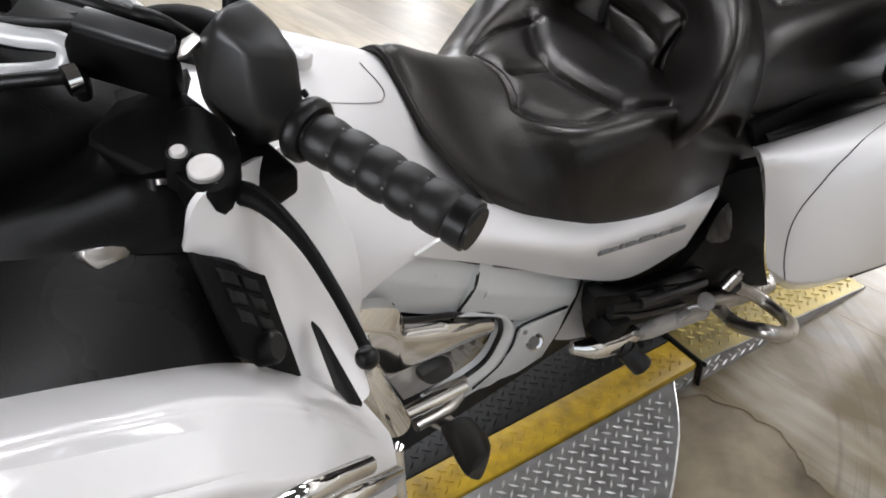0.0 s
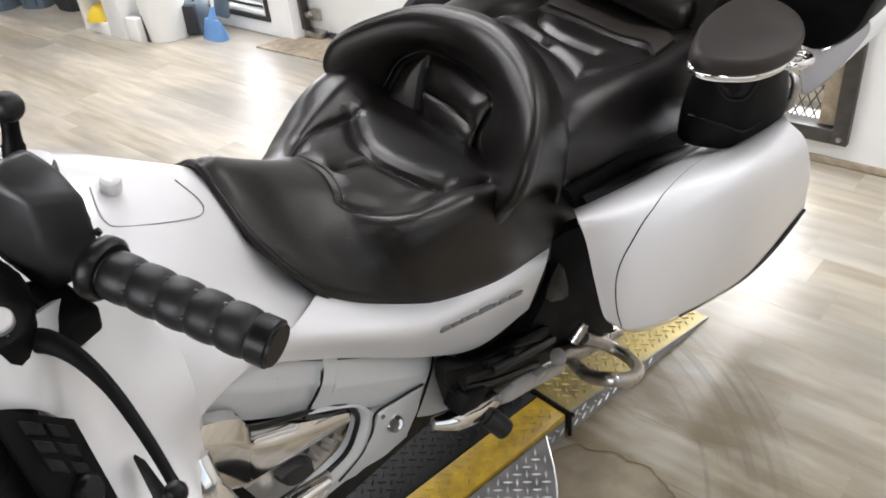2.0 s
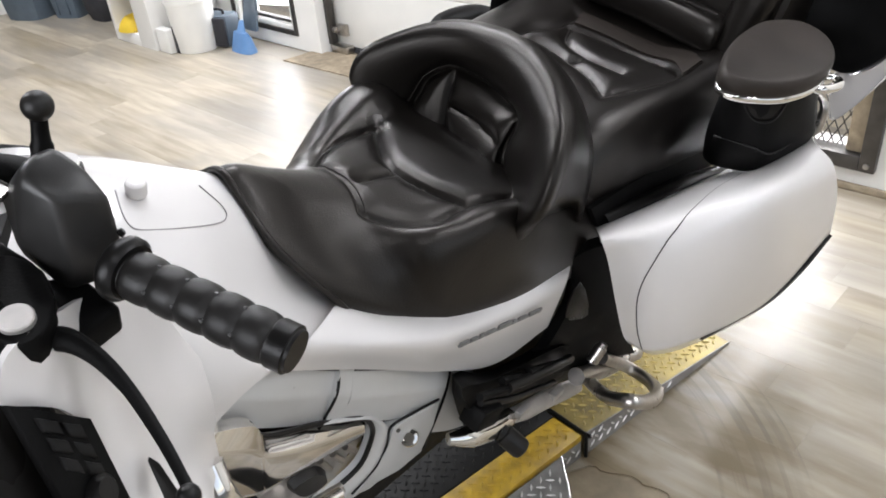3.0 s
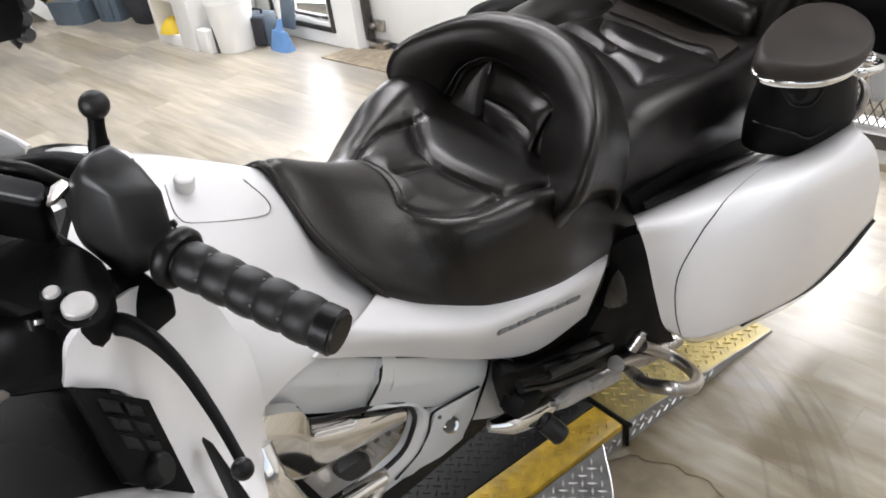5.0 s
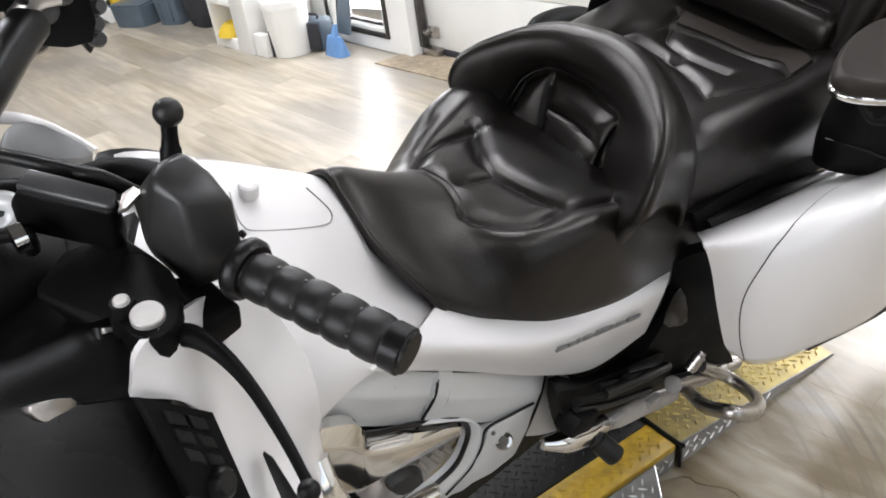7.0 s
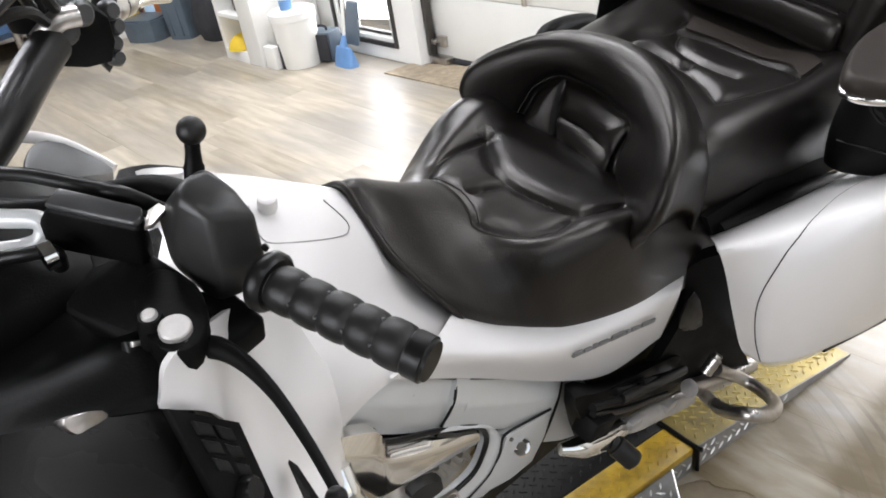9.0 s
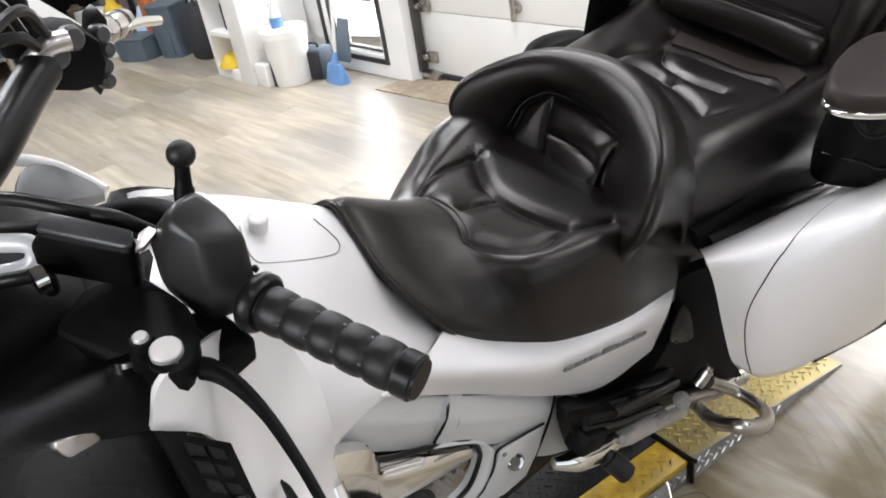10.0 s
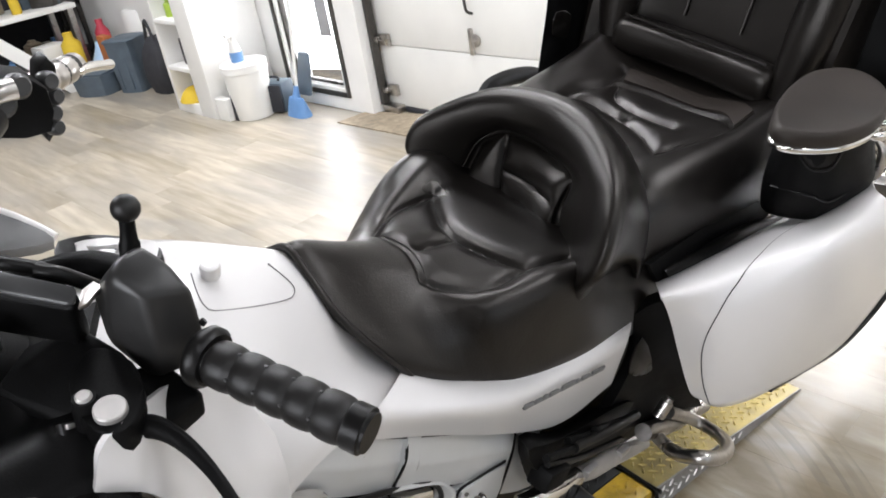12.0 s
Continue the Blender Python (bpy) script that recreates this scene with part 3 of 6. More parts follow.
part("backrest", box((-0.16, 0.14, 0.55), (0.16, 0.20, 0.85), 0.03), BROWN, chair)
part("post", lathe((0, 0, 0.03), (0, 0, 0.42), [(0, 0.03), (1, 0.03)]), STEEL, chair)
part("back_strut", box((-0.03, 0.12, 0.44), (0.03, 0.16, 0.60), 0.004), STEEL, chair)
part("base", lathe((0, 0, 0), (0, 0, 0.03), [(0, 0.22), (0.5, 0.22), (1, 0.05)], 24), STEEL, chair)

# more goods stacked round the bins
fz = Vector((2.737, 5.932, 0.000))
loose("white_drum", lathe((fz.x + 0.42, fz.y + 0.28, 0), (fz.x + 0.42, fz.y + 0.28, 0.52), [(0, 0.15), (0.3, 0.155), (0.32, 0.165), (0.36, 0.155), (0.95, 0.155), (1, 0.14)], 24), DOORPAINT, "white plastic drum behind the waste bin", "drum")
loose("red_canister", lathe((fz.x + 0.10, fz.y + 0.40, 0), (fz.x + 0.10, fz.y + 0.40, 0.50), [(0, 0.06), (0.8, 0.06), (0.9, 0.03), (1, 0.03)], 16), material("red_plastic", (0.5, 0.05, 0.08), 0.4), "red plastic canister behind the bins", "canister")
loose("yellow_canister", lathe((fz.x - 0.18, fz.y + 0.42, 0), (fz.x - 0.18, fz.y + 0.42, 0.46), [(0, 0.08), (0.8, 0.08), (0.9, 0.04), (1, 0.04)], 16), YELLOWTHING, "yellow canister behind the bins", "canister")
loose("water_jug", lathe((fz.x - 0.02, fz.y + 0.22, 0), (fz.x - 0.02, fz.y + 0.22, 0.36), [(0, 0.09), (0.6, 0.095), (0.85, 0.05), (1, 0.03)], 18), material("pale_blue_plastic", (0.45, 0.62, 0.8), 0.3), "pale blue plastic jug behind the tote", "jug")

rack = thing("storage_rack", "dark steel storage rack packed with workshop goods", "rack", Matrix.Translation((cl.x - 0.9, cl.y + 1.3, 0)))
for x in (-0.9, 0.0, 0.9, 1.8):
    for y in (0.0, 0.5):
        part("upright", box((x - 0.02, y - 0.02, 0), (x + 0.02, y + 0.02, 2.0), 0.002), FRAME, rack)
for z in (0.12, 0.55, 0.98, 1.42):
    part("rack_shelf", box((-0.92, -0.02, z), (1.82, 0.52, z + 0.03), 0.002), FRAME, rack)
part("back_sheet", box((-0.92, 0.53, 0.1), (1.82, 0.55, 2.0)), DARKTHING, rack)
random.seed(9)
for k in range(44):
    x = cl.x - 0.9 - 0.85 + 2.6 * ((k % 11) + 0.2 + 0.6 * random.random()) / 11
    y, z = cl.y + 1.38 + 0.2 * random.random(), (0.15, 0.58, 1.01, 1.45)[k // 11]
    w, h = 0.05 + 0.06 * random.random(), 0.12 + 0.22 * random.random()
    if k % 3 == 0:
        b = lathe((0, 0, 0), (0, 0, h), [(0, w * 0.8), (0.75, w * 0.8), (0.88, w * 0.4), (1, w * 0.35)], 12)
        nm, lb2 = "oil_can", "round workshop can standing on the rack"
    else:
        b = box((-w, -w * 0.8, 0), (w, w * 0.8, h), 0.008)
        nm, lb2 = ("tool_box", "plain workshop box standing on the rack") if k % 3 == 1 else ("parts_carton", "small parts carton standing on the rack")
    b.transform(Matrix.Translation((x, y, z)) @ Matrix.Rotation(0.4 * random.random() - 0.2, 4, "Z"))
    loose(nm, b, cols[(k * 5 + k // 11) % len(cols)], lb2, nm.replace("_", " "), group="rack goods")
# ---- the motorcycle (x to the rear, y to its right, z up, standing on the lift) ----
LEAN = Matrix.Translation((0, 0.28, 0.225)) @ Matrix.Rotation(radians(15), 4, "X")
bike = thing("motorcycle", "white touring motorcycle with black leather seats, leaning on its stand", "motorcycle", LEAN)


def full_rows(rows):
    """Mirror half profiles (x; y, z pairs from the middle out) to full control rows."""
    out = []
    for x, prof in rows:
        left = [(x, -y, z) for y, z in prof][::-1]
        out.append(left + [(x, y, z) for y, z in prof[1:]])
    return out


def seam_distance(co, seams, rise):
    """How far each point lies from the nearest stitched line; rise weighs the height."""
    best = np.full(len(co), 9.0)
    for s in seams:
        p = np.array([tuple(q) for q in spline(s, 6)])
        for a, c in zip(p, p[1:]):
            ab = c - a
            k = np.clip((co - a) @ ab / (ab @ ab), 0, 1)
            d = co - a - k[:, None] * ab
            d[:, 2] *= rise
            best = np.minimum(best, np.sqrt((d ** 2).sum(1)))
    return best


def stitched(bm, seams, depth, width, puff, inside, outward=(0, 0, 1), rise=0.4, soft=0.02):
    """Press stitched seams into an upholstered surface and puff up the panels between them."""
    bmesh.ops.recalc_face_normals(bm, faces=bm.faces)
    if sum(f.normal.dot(Vector(outward)) for f in bm.faces) < 0:
        bmesh.ops.reverse_faces(bm, faces=bm.faces[:])
    bm.normal_update()
    vs = list(bm.verts)
    d = seam_distance(np.array([tuple(v.co) for v in vs]), seams, rise)
    for v, r in zip(vs, d):
        v.co += v.normal * (puff * inside(v.co) * (1 - math.exp(-((r / soft) ** 2))) - depth * math.exp(-((r / width) ** 2)))
    return bm


# painted bodywork
tank = part("tank", patch(full_rows([
    (0.36, [(0, 0.972), (0.10, 0.950), (0.165, 0.89), (0.205, 0.80), (0.212, 0.715)]),
    (0.44, [(0, 0.967), (0.10, 0.945), (0.163, 0.888), (0.205, 0.82), (0.210, 0.776)]),
    (0.52, [(0, 0.943), (0.09, 0.918), (0.152, 0.862), (0.192, 0.82), (0.203, 0.798)]),
    (0.60, [(0, 0.905), (0.07, 0.873), (0.125, 0.812), (0.170, 0.780), (0.193, 0.768)]),
    (0.66, [(0, 0.865), (0.06, 0.83), (0.10, 0.783), (0.145, 0.755), (0.165, 0.742)]),
    (0.74, [(0, 0.79), (0.06, 0.77), (0.10, 0.74), (0.13, 0.72), (0.14, 0.70)]),
])), PEARL, bike, "pearl white fuel tank cover")
lid_line = [(0.486, -0.021, 0.954), (0.475, -0.051, 0.952), (0.472, -0.068, 0.948), (0.480, -0.076, 0.942), (0.521, -0.078, 0.923), (0.563, -0.071, 0.901), (0.583, -0.062, 0.892), (0.590, -0.048, 0.896), (0.580, -0.020, 0.914)]
part("fuel_lid_seam", tube([(x, y, z + 0.0005) for x, y, z in lid_line], 0.0008, 6, 6), GAP, tank, "fine grey panel gap")
part("fuel_lid_knob", lathe((0.503, -0.03, 0.948), (0.503, -0.032, 0.964), [(0, 0.0105), (0.75, 0.011), (0.95, 0.010), (1, 0.008)]), PEARL, tank, "round white lid knob")
cover = part("side_cover", patch([
    [(0.691, -0.135, 0.751), (0.742, -0.172, 0.713), (0.840, -0.190, 0.679), (0.964, -0.198, 0.650), (1.145, -0.205, 0.610)],
    [(0.586, -0.200, 0.810), (0.670, -0.220, 0.754), (0.789, -0.235, 0.683), (0.929, -0.240, 0.632), (1.075, -0.245, 0.622)],
    [(0.528, -0.205, 0.805), (0.665, -0.210, 0.701), (0.825, -0.220, 0.575), (0.948, -0.230, 0.505), (1.076, -0.235, 0.501)],
]), PEARL, bike, "pearl white side cover")
e0, e1 = Vector((0.809, -0.243, 0.662)), Vector((1.000, -0.250, 0.606))
marks = []
for k, (a, b, h) in enumerate(((0, 0.1, 1), (0.12, 0.2, 0.8), (0.22, 0.27, 1), (0.29, 0.4, 0.9), (0.44, 0.6, 1.2), (0.62, 0.66, 0.9), (0.69, 0.8, 0.9), (0.83, 1, 1))):
    p, q = e0.lerp(e1, a), e0.lerp(e1, b)
    marks.append(slab([p, q, q + Vector((0.002, 0, 0.0075 * h)), p + Vector((0.003, 0, 0.0075 * h))], (0, -0.004, 0), 0.001))
part("emblem", join(*marks, slab([e0, e1, e1 + Vector((0, 0, 0.003)), e0 + Vector((0, 0, 0.003))], (0, -0.003, 0))), GREYLID, cover, "row of chrome badge bars")

# upholstery
def two_rows(rows):
    """Control rows from a near and a far half profile (the seat sits a little twisted on the leaning machine)."""
    return [[(x, -y, z) for y, z in near][::-1] + [(x, 0, mid)] + [(x, y, z) for y, z in far] for x, mid, near, far in rows]


def seat_nose(rows):
    """Sweep the lower front corners of the seat back along the tank."""
    out = []
    for r in rows:
        out.append([(x + 0.058 * max(0.0, (abs(y) - 0.085) / 0.065) ** 1.3 * max(0.0, 1 - (x - 0.62) / 0.2), y, z) for x, y, z in r])
    return out


seat_bm = patch(seat_nose(two_rows([
    (0.620, 0.905, [(0.04, 0.886), (0.07, 0.867), (0.10, 0.842), (0.125, 0.809), (0.150, 0.759), (0.148, 0.735)], [(0.04, 0.868), (0.07, 0.835), (0.10, 0.79), (0.12, 0.76), (0.12, 0.73)]),
    (0.645, 0.902, [(0.045, 0.882), (0.08, 0.853), (0.11, 0.820), (0.137, 0.785), (0.160, 0.745), (0.152, 0.720)], [(0.045, 0.866), (0.08, 0.826), (0.11, 0.78), (0.13, 0.745), (0.13, 0.72)]),
    (0.70, 0.868, [(0.05, 0.850), (0.09, 0.818), (0.125, 0.785), (0.152, 0.757), (0.178, 0.715), (0.168, 0.695)], [(0.045, 0.842), (0.08, 0.80), (0.11, 0.755), (0.14, 0.71), (0.14, 0.68)]),
    (0.76, 0.836, [(0.05, 0.832), (0.09, 0.812), (0.135, 0.786), (0.170, 0.752), (0.197, 0.692), (0.186, 0.668)], [(0.045, 0.815), (0.08, 0.778), (0.115, 0.73), (0.15, 0.68), (0.15, 0.65)]),
    (0.82, 0.815, [(0.06, 0.810), (0.115, 0.798), (0.160, 0.797), (0.190, 0.760), (0.209, 0.675), (0.195, 0.645)], [(0.05, 0.803), (0.09, 0.785), (0.12, 0.745), (0.16, 0.67), (0.165, 0.64)]),
    (0.865, 0.803, [(0.07, 0.800), (0.135, 0.795), (0.178, 0.797), (0.203, 0.757), (0.217, 0.662), (0.200, 0.635)], [(0.06, 0.799), (0.10, 0.797), (0.14, 0.762), (0.185, 0.67), (0.19, 0.64)]),
    (0.92, 0.796, [(0.08, 0.796), (0.145, 0.795), (0.190, 0.798), (0.213, 0.752), (0.223, 0.648), (0.206, 0.620)], [(0.07, 0.794), (0.115, 0.808), (0.158, 0.786), (0.20, 0.67), (0.20, 0.63)]),
    (0.99, 0.786, [(0.09, 0.786), (0.160, 0.788), (0.200, 0.788), (0.220, 0.735), (0.229, 0.630), (0.210, 0.605)], [(0.075, 0.786), (0.13, 0.812), (0.178, 0.785), (0.21, 0.66), (0.21, 0.61)]),
    (1.08, 0.768, [(0.10, 0.765), (0.155, 0.765), (0.190, 0.755), (0.220, 0.700), (0.231, 0.605), (0.215, 0.580)], [(0.09, 0.775), (0.15, 0.785), (0.195, 0.745), (0.225, 0.64), (0.215, 0.59)]),
    (1.22, 0.765, [(0.10, 0.765), (0.150, 0.760), (0.190, 0.745), (0.225, 0.690), (0.234, 0.575), (0.218, 0.550)], [(0.1, 0.79), (0.16, 0.77), (0.21, 0.70), (0.23, 0.60), (0.218, 0.55)]),
])), 0, 16, 18)
front_seam = [(0.789, 0.030, 0.816), (0.790, 0.003, 0.824), (0.792, -0.032, 0.824), (0.781, -0.066, 0.821), (0.772, -0.083, 0.814)]
near_seam = [(0.772, -0.083, 0.814), (0.784, -0.099, 0.807), (0.817, -0.125, 0.798), (0.855, -0.142, 0.796), (0.911, -0.146, 0.795), (0.980, -0.168, 0.791)]
far_seam = [(0.789, 0.030, 0.816), (0.833, 0.062, 0.799), (0.871, 0.072, 0.799), (0.912, 0.072, 0.795), (0.946, 0.071, 0.791)]
pad_seam = [(0.946, 0.071, 0.791), (0.920, 0.040, 0.794), (0.892, -0.002, 0.799), (0.884, -0.045, 0.799), (0.893, -0.098, 0.797), (0.911, -0.146, 0.795)]
cross_seam = [(0.811, -0.030, 0.817), (0.846, -0.030, 0.806), (0.886, -0.035, 0.800)]
SEAMS = [front_seam, near_seam, far_seam, pad_seam, cross_seam]


def seat_puff(p):
    """Where the seat is padded: pan and side bolsters, not the nose or the skirt."""
    return max(0.0, min(1.0, (0.205 - abs(p.y)) / 0.04)) * max(0.0, min(1.0, (p.x - 0.765) / 0.04)) * max(0.0, min(1.0, (1.06 - p.x) / 0.03))


stitched(seat_bm, SEAMS, 0.006, 0.0045, 0.006, seat_puff, soft=0.015)
from mathutils.bvhtree import BVHTree
seat_tree = BVHTree.FromBMesh(seat_bm)
bmesh.ops.solidify(seat_bm, geom=seat_bm.faces[:], thickness=0.012)
seat = part("rider_seat", seat_bm, LEATHER, bike, "black leather rider seat with stitched panels")


def draped(tree, pts, lift=0.002):
    out = []
    for p in spline(pts, 5):
        hit = tree.ray_cast(Vector((p.x, p.y, 1.3)), Vector((0, 0, -1)))
        out.append(hit[0] + Vector((0, 0, lift)) if hit[0] else p)
    return out


for s, off in ((front_seam, -0.006), (front_seam, 0.006), (far_seam, -0.006), (near_seam, -0.006)):
    part("piping", tube(draped(seat_tree, [Vector(p) + Vector((off, 0, 0)) for p in s], 0.0), 0.0014, 6, 1), LEATHER, seat)
part("seat_lip", tube([(0.625, 0.05, 0.868), (0.621, 0.0, 0.904), (0.620, -0.04, 0.886), (0.624, -0.09, 0.851), (0.646, -0.125, 0.809), (0.679, -0.150, 0.759), (0.690, -0.152, 0.735)], 0.0045, 10, 8), LEATHER, seat, "rolled black leather lip")

# rider backrest: outlines (y, z) of its rim, of the seam round the inner panel and of that panel's foot, from the far tip round to the near tip
RIM = ((0.160, 0.720), (0.166, 0.784), (0.183, 0.812), (0.176, 0.851), (0.138, 0.885), (0.086, 0.913), (0.022, 0.927), (-0.050, 0.934), (-0.125, 0.930), (-0.189, 0.914), (-0.225, 0.879), (-0.236, 0.823), (-0.212, 0.766), (-0.205, 0.70))
INNER = ((0.118, 0.700), (0.116, 0.756), (0.101, 0.775), (0.094, 0.798), (0.088, 0.825), (0.072, 0.843), (0.050, 0.854), (-0.001, 0.854), (-0.053, 0.850), (-0.093, 0.844), (-0.092, 0.783), (-0.137, 0.749), (-0.181, 0.742), (-0.181, 0.68))
HUB = ((0.114, 0.690), (0.112, 0.740), (0.098, 0.742), (0.085, 0.744), (0.069, 0.747), (0.049, 0.750), (0.024, 0.753), (-0.007, 0.754), (-0.039, 0.756), (-0.065, 0.753), (-0.090, 0.740), (-0.134, 0.720), (-0.177, 0.715), (-0.177, 0.66))


def back_at(p, lift=0.0):
    """A point of the backrest's front, which wraps round the rider and leans to the rear."""
    return (1.078 - 2.2 * p[0] ** 2 + 0.30 * (p[1] - 0.8) - lift, p[0], p[1])


def back_row(share, lift, fall=0.0, shrink=1.0):
    """A row of the front between inner seam (0) and rim (1), or of the rounded back beyond it."""
    return [back_at((a[0] + (b[0] - a[0]) * share, a[1] + (b[1] - a[1]) * share), lift) for a, b in zip(INNER, RIM)] if share < 1.001 else [
        (back_at(b)[0] - lift, -0.03 + (b[0] + 0.03) * shrink, 0.70 + (b[1] - 0.70) * (1 - fall)) for b in RIM]


back_bm = patch([
    [back_at((y, z - 0.05), 0.012) for y, z in HUB],
    [back_at(p, 0.014) for p in HUB],
    [back_at(((a[0] + b[0]) / 2, (a[1] + b[1]) / 2), 0.012) for a, b in zip(HUB, INNER)],
    back_row(0, 0), back_row(0.22, 0.011), back_row(0.52, 0.021), back_row(0.82, 0.022), back_row(1.0, 0.012),
    back_row(2, -0.008, 0.0, 1.0), back_row(2, -0.040, 0.05, 0.99), back_row(2, -0.085, 0.22, 0.97), back_row(2, -0.125, 0.50, 0.95), back_row(2, -0.14, 0.9, 0.93),
], 0, 12, 12)
panel_seam = [back_at(p) for p in INNER[1:12]]
back_seams = [panel_seam,
    [back_at(p, k) for p, k in (((0.051, 0.853), 0.0), ((0.040, 0.805), 0.012), ((0.024, 0.755), 0.014))],
    [back_at(p, k) for p, k in (((0.038, 0.806), 0.012), ((-0.010, 0.803), 0.012), ((-0.052, 0.800), 0.011), ((-0.088, 0.795), 0.004))]]
stitched(back_bm, back_seams, 0.006, 0.0042, 0.006, lambda p: 1.0 if p.x < back_at((p.y, p.z))[0] + 0.012 and p.z > 0.70 else 0.0, (-1, 0, 0.3), 1.0, 0.016)
rim_seam = [back_at(p, 0.0)[:1] + p for p in RIM[4:13]]
stitched(back_bm, [[(x + 0.006, y, z) for x, y, z in rim_seam]], 0.0022, 0.003, 0.0, lambda p: 0.0, (-1, 0, 0.3), 1.0)
back_tree = BVHTree.FromBMesh(back_bm)
back = part("rider_backrest", back_bm, LEATHER, bike, "rounded black leather rider backrest")
part("piping", tube([back_tree.find_nearest(Vector(back_at((a[0] + (b[0] - a[0]) * 0.07, a[1] + (b[1] - a[1]) * 0.07), 0.004)))[0] for a, b in zip(INNER[1:11], RIM[1:11])], 0.0014, 6, 5), LEATHER, back)

pax_bm = patch(full_rows([
    (1.12, [(0, 0.79), (0.09, 0.79), (0.16, 0.775), (0.20, 0.72), (0.21, 0.60)]),
    (1.20, [(0, 0.825), (0.09, 0.825), (0.17, 0.815), (0.215, 0.75), (0.225, 0.60)]),
    (1.30, [(0, 0.825), (0.10, 0.828), (0.18, 0.828), (0.225, 0.76), (0.235, 0.62)]),
    (1.42, [(0, 0.812), (0.10, 0.818), (0.185, 0.832), (0.232, 0.77), (0.24, 0.64)]),
    (1.54, [(0, 0.805), (0.10, 0.812), (0.19, 0.845), (0.238, 0.79), (0.245, 0.66)]),
    (1.64, [(0, 0.81), (0.10, 0.82), (0.20, 0.87), (0.245, 0.82), (0.25, 0.68)]),
]), 0, 15, 16)
pax_seams = [
    [(1.310, 0.100, 0.820), (1.330, 0.063, 0.820), (1.325, 0.004, 0.820), (1.301, -0.066, 0.820), (1.259, -0.125, 0.820)],
    [(1.259, -0.125, 0.820), (1.335, -0.151, 0.820), (1.421, -0.173, 0.820), (1.496, -0.175, 0.820)],
    [(1.310, 0.100, 0.820), (1.365, 0.102, 0.820), (1.426, 0.088, 0.820), (1.506, 0.098, 0.820)],
    [(1.445, 0.071, 0.820), (1.392, 0.042, 0.820), (1.368, -0.021, 0.820), (1.366, -0.093, 0.820)],
    [(1.445, 0.071, 0.820), (1.466, 0.007, 0.820), (1.465, -0.079, 0.820), (1.453, -0.137, 0.820), (1.420, -0.172, 0.820)],
    [(1.316, -0.018, 0.820), (1.341, -0.018, 0.820)],
]
stitched(pax_bm, pax_seams, 0.008, 0.007, 0.006, lambda p: max(0.0, min(1.0, (0.15 - abs(p.y)) / 0.04)) * max(0.0, min(1.0, (p.x - 1.24) / 0.05)))
pax_tree = BVHTree.FromBMesh(pax_bm)
bmesh.ops.solidify(pax_bm, geom=pax_bm.faces[:], thickness=0.012)
pax = part("passenger_seat", pax_bm, LEATHER, bike, "black leather passenger seat with stitched panels")
for s in pax_seams[:5]:
    part("piping", tube(draped(pax_tree, s, 0.0), 0.002, 6, 1), LEATHER, pax)
strip_top = [draped(pax_tree, [p, q], 0.0045) for p, q in (
    ((1.460, 0.074, 0.820), (1.517, 0.095, 0.820)), ((1.478, 0.012, 0.820), (1.523, 0.018, 0.820)), ((1.476, -0.074, 0.820), (1.522, -0.071, 0.820)), ((1.470, -0.133, 0.820), (1.524, -0.137, 0.820)), ((1.431, -0.172, 0.820), (1.496, -0.172, 0.820)))]
part("seat_strip", patch([[r[0], r[len(r) // 2], r[-1]] for r in strip_top], 0.004), WORN_LEATHER, pax, "matte brownish panel strip")
# passenger backrest with lumbar roll and side wings
pback = part("passenger_backrest", loft([
    [(x0 + dx, y * w, z0) for dx, y in ((-0.05, 0.25), (-0.01, 0.16), (0.0, 0), (-0.01, -0.16), (-0.05, -0.25), (0.12, -0.24), (0.12, 0), (0.12, 0.24))] for x0, z0, w in ((1.60, 0.76, 1.0), (1.615, 0.86, 1.0), (1.64, 0.98, 1.0), (1.67, 1.12, 1.0), (1.69, 1.22, 0.96), (1.72, 1.26, 0.85))], 5, 5), LEATHER, bike, "tall black leather passenger backrest")
roll = part("lumbar_roll", loft([[(1.580 - 0.012 * abs(y) / 0.15 + w * 0.034 * math.cos(a), y, 0.858 + w * 0.047 * math.sin(a) * (1 - 0.25 * abs(math.sin(a)) ** 3)) for a in (k * math.pi / 6 for k in range(12))] for y, w in ((0.168, 0.3), (0.165, 0.72), (0.155, 0.92), (0.13, 1.0), (0.0, 1.0), (-0.13, 1.0), (-0.155, 0.92), (-0.165, 0.72), (-0.168, 0.3))], 3, 3), LEATHER, pback, "padded lumbar roll")
part("piping", tube([(1.553, y, 0.90) for y in (0.15, 0.05, -0.05, -0.15)], 0.003, 8, 4), LEATHER, pback)
for y in (-0.17, 0.17):
    part("side_roll", tube([(1.575, y * 1.08, 0.84), (1.60, y * 1.15, 0.95), (1.635, y * 1.15, 1.10), (1.67, y * 1.05, 1.23)], 0.045, 14, 6, [0.03, 0.045, 0.05, 0.04]), LEATHER, pback)
for y in (-0.06, 0.06):
    part("piping", tube([(1.618, y, 0.91), (1.643, y, 1.02), (1.68, y, 1.2)], 0.004, 8, 6), LEATHER, pback)

# armrest and speaker pod
pad = [(1.258, -0.291, 0.962), (1.321, -0.267, 0.962), (1.396, -0.255, 0.962), (1.472, -0.260, 0.962), (1.523, -0.298, 0.962), (1.509, -0.349, 0.962), (1.453, -0.385, 0.962), (1.378, -0.396, 0.962), (1.306, -0.380, 0.962), (1.258, -0.344, 0.962), (1.243, -0.314, 0.962)]
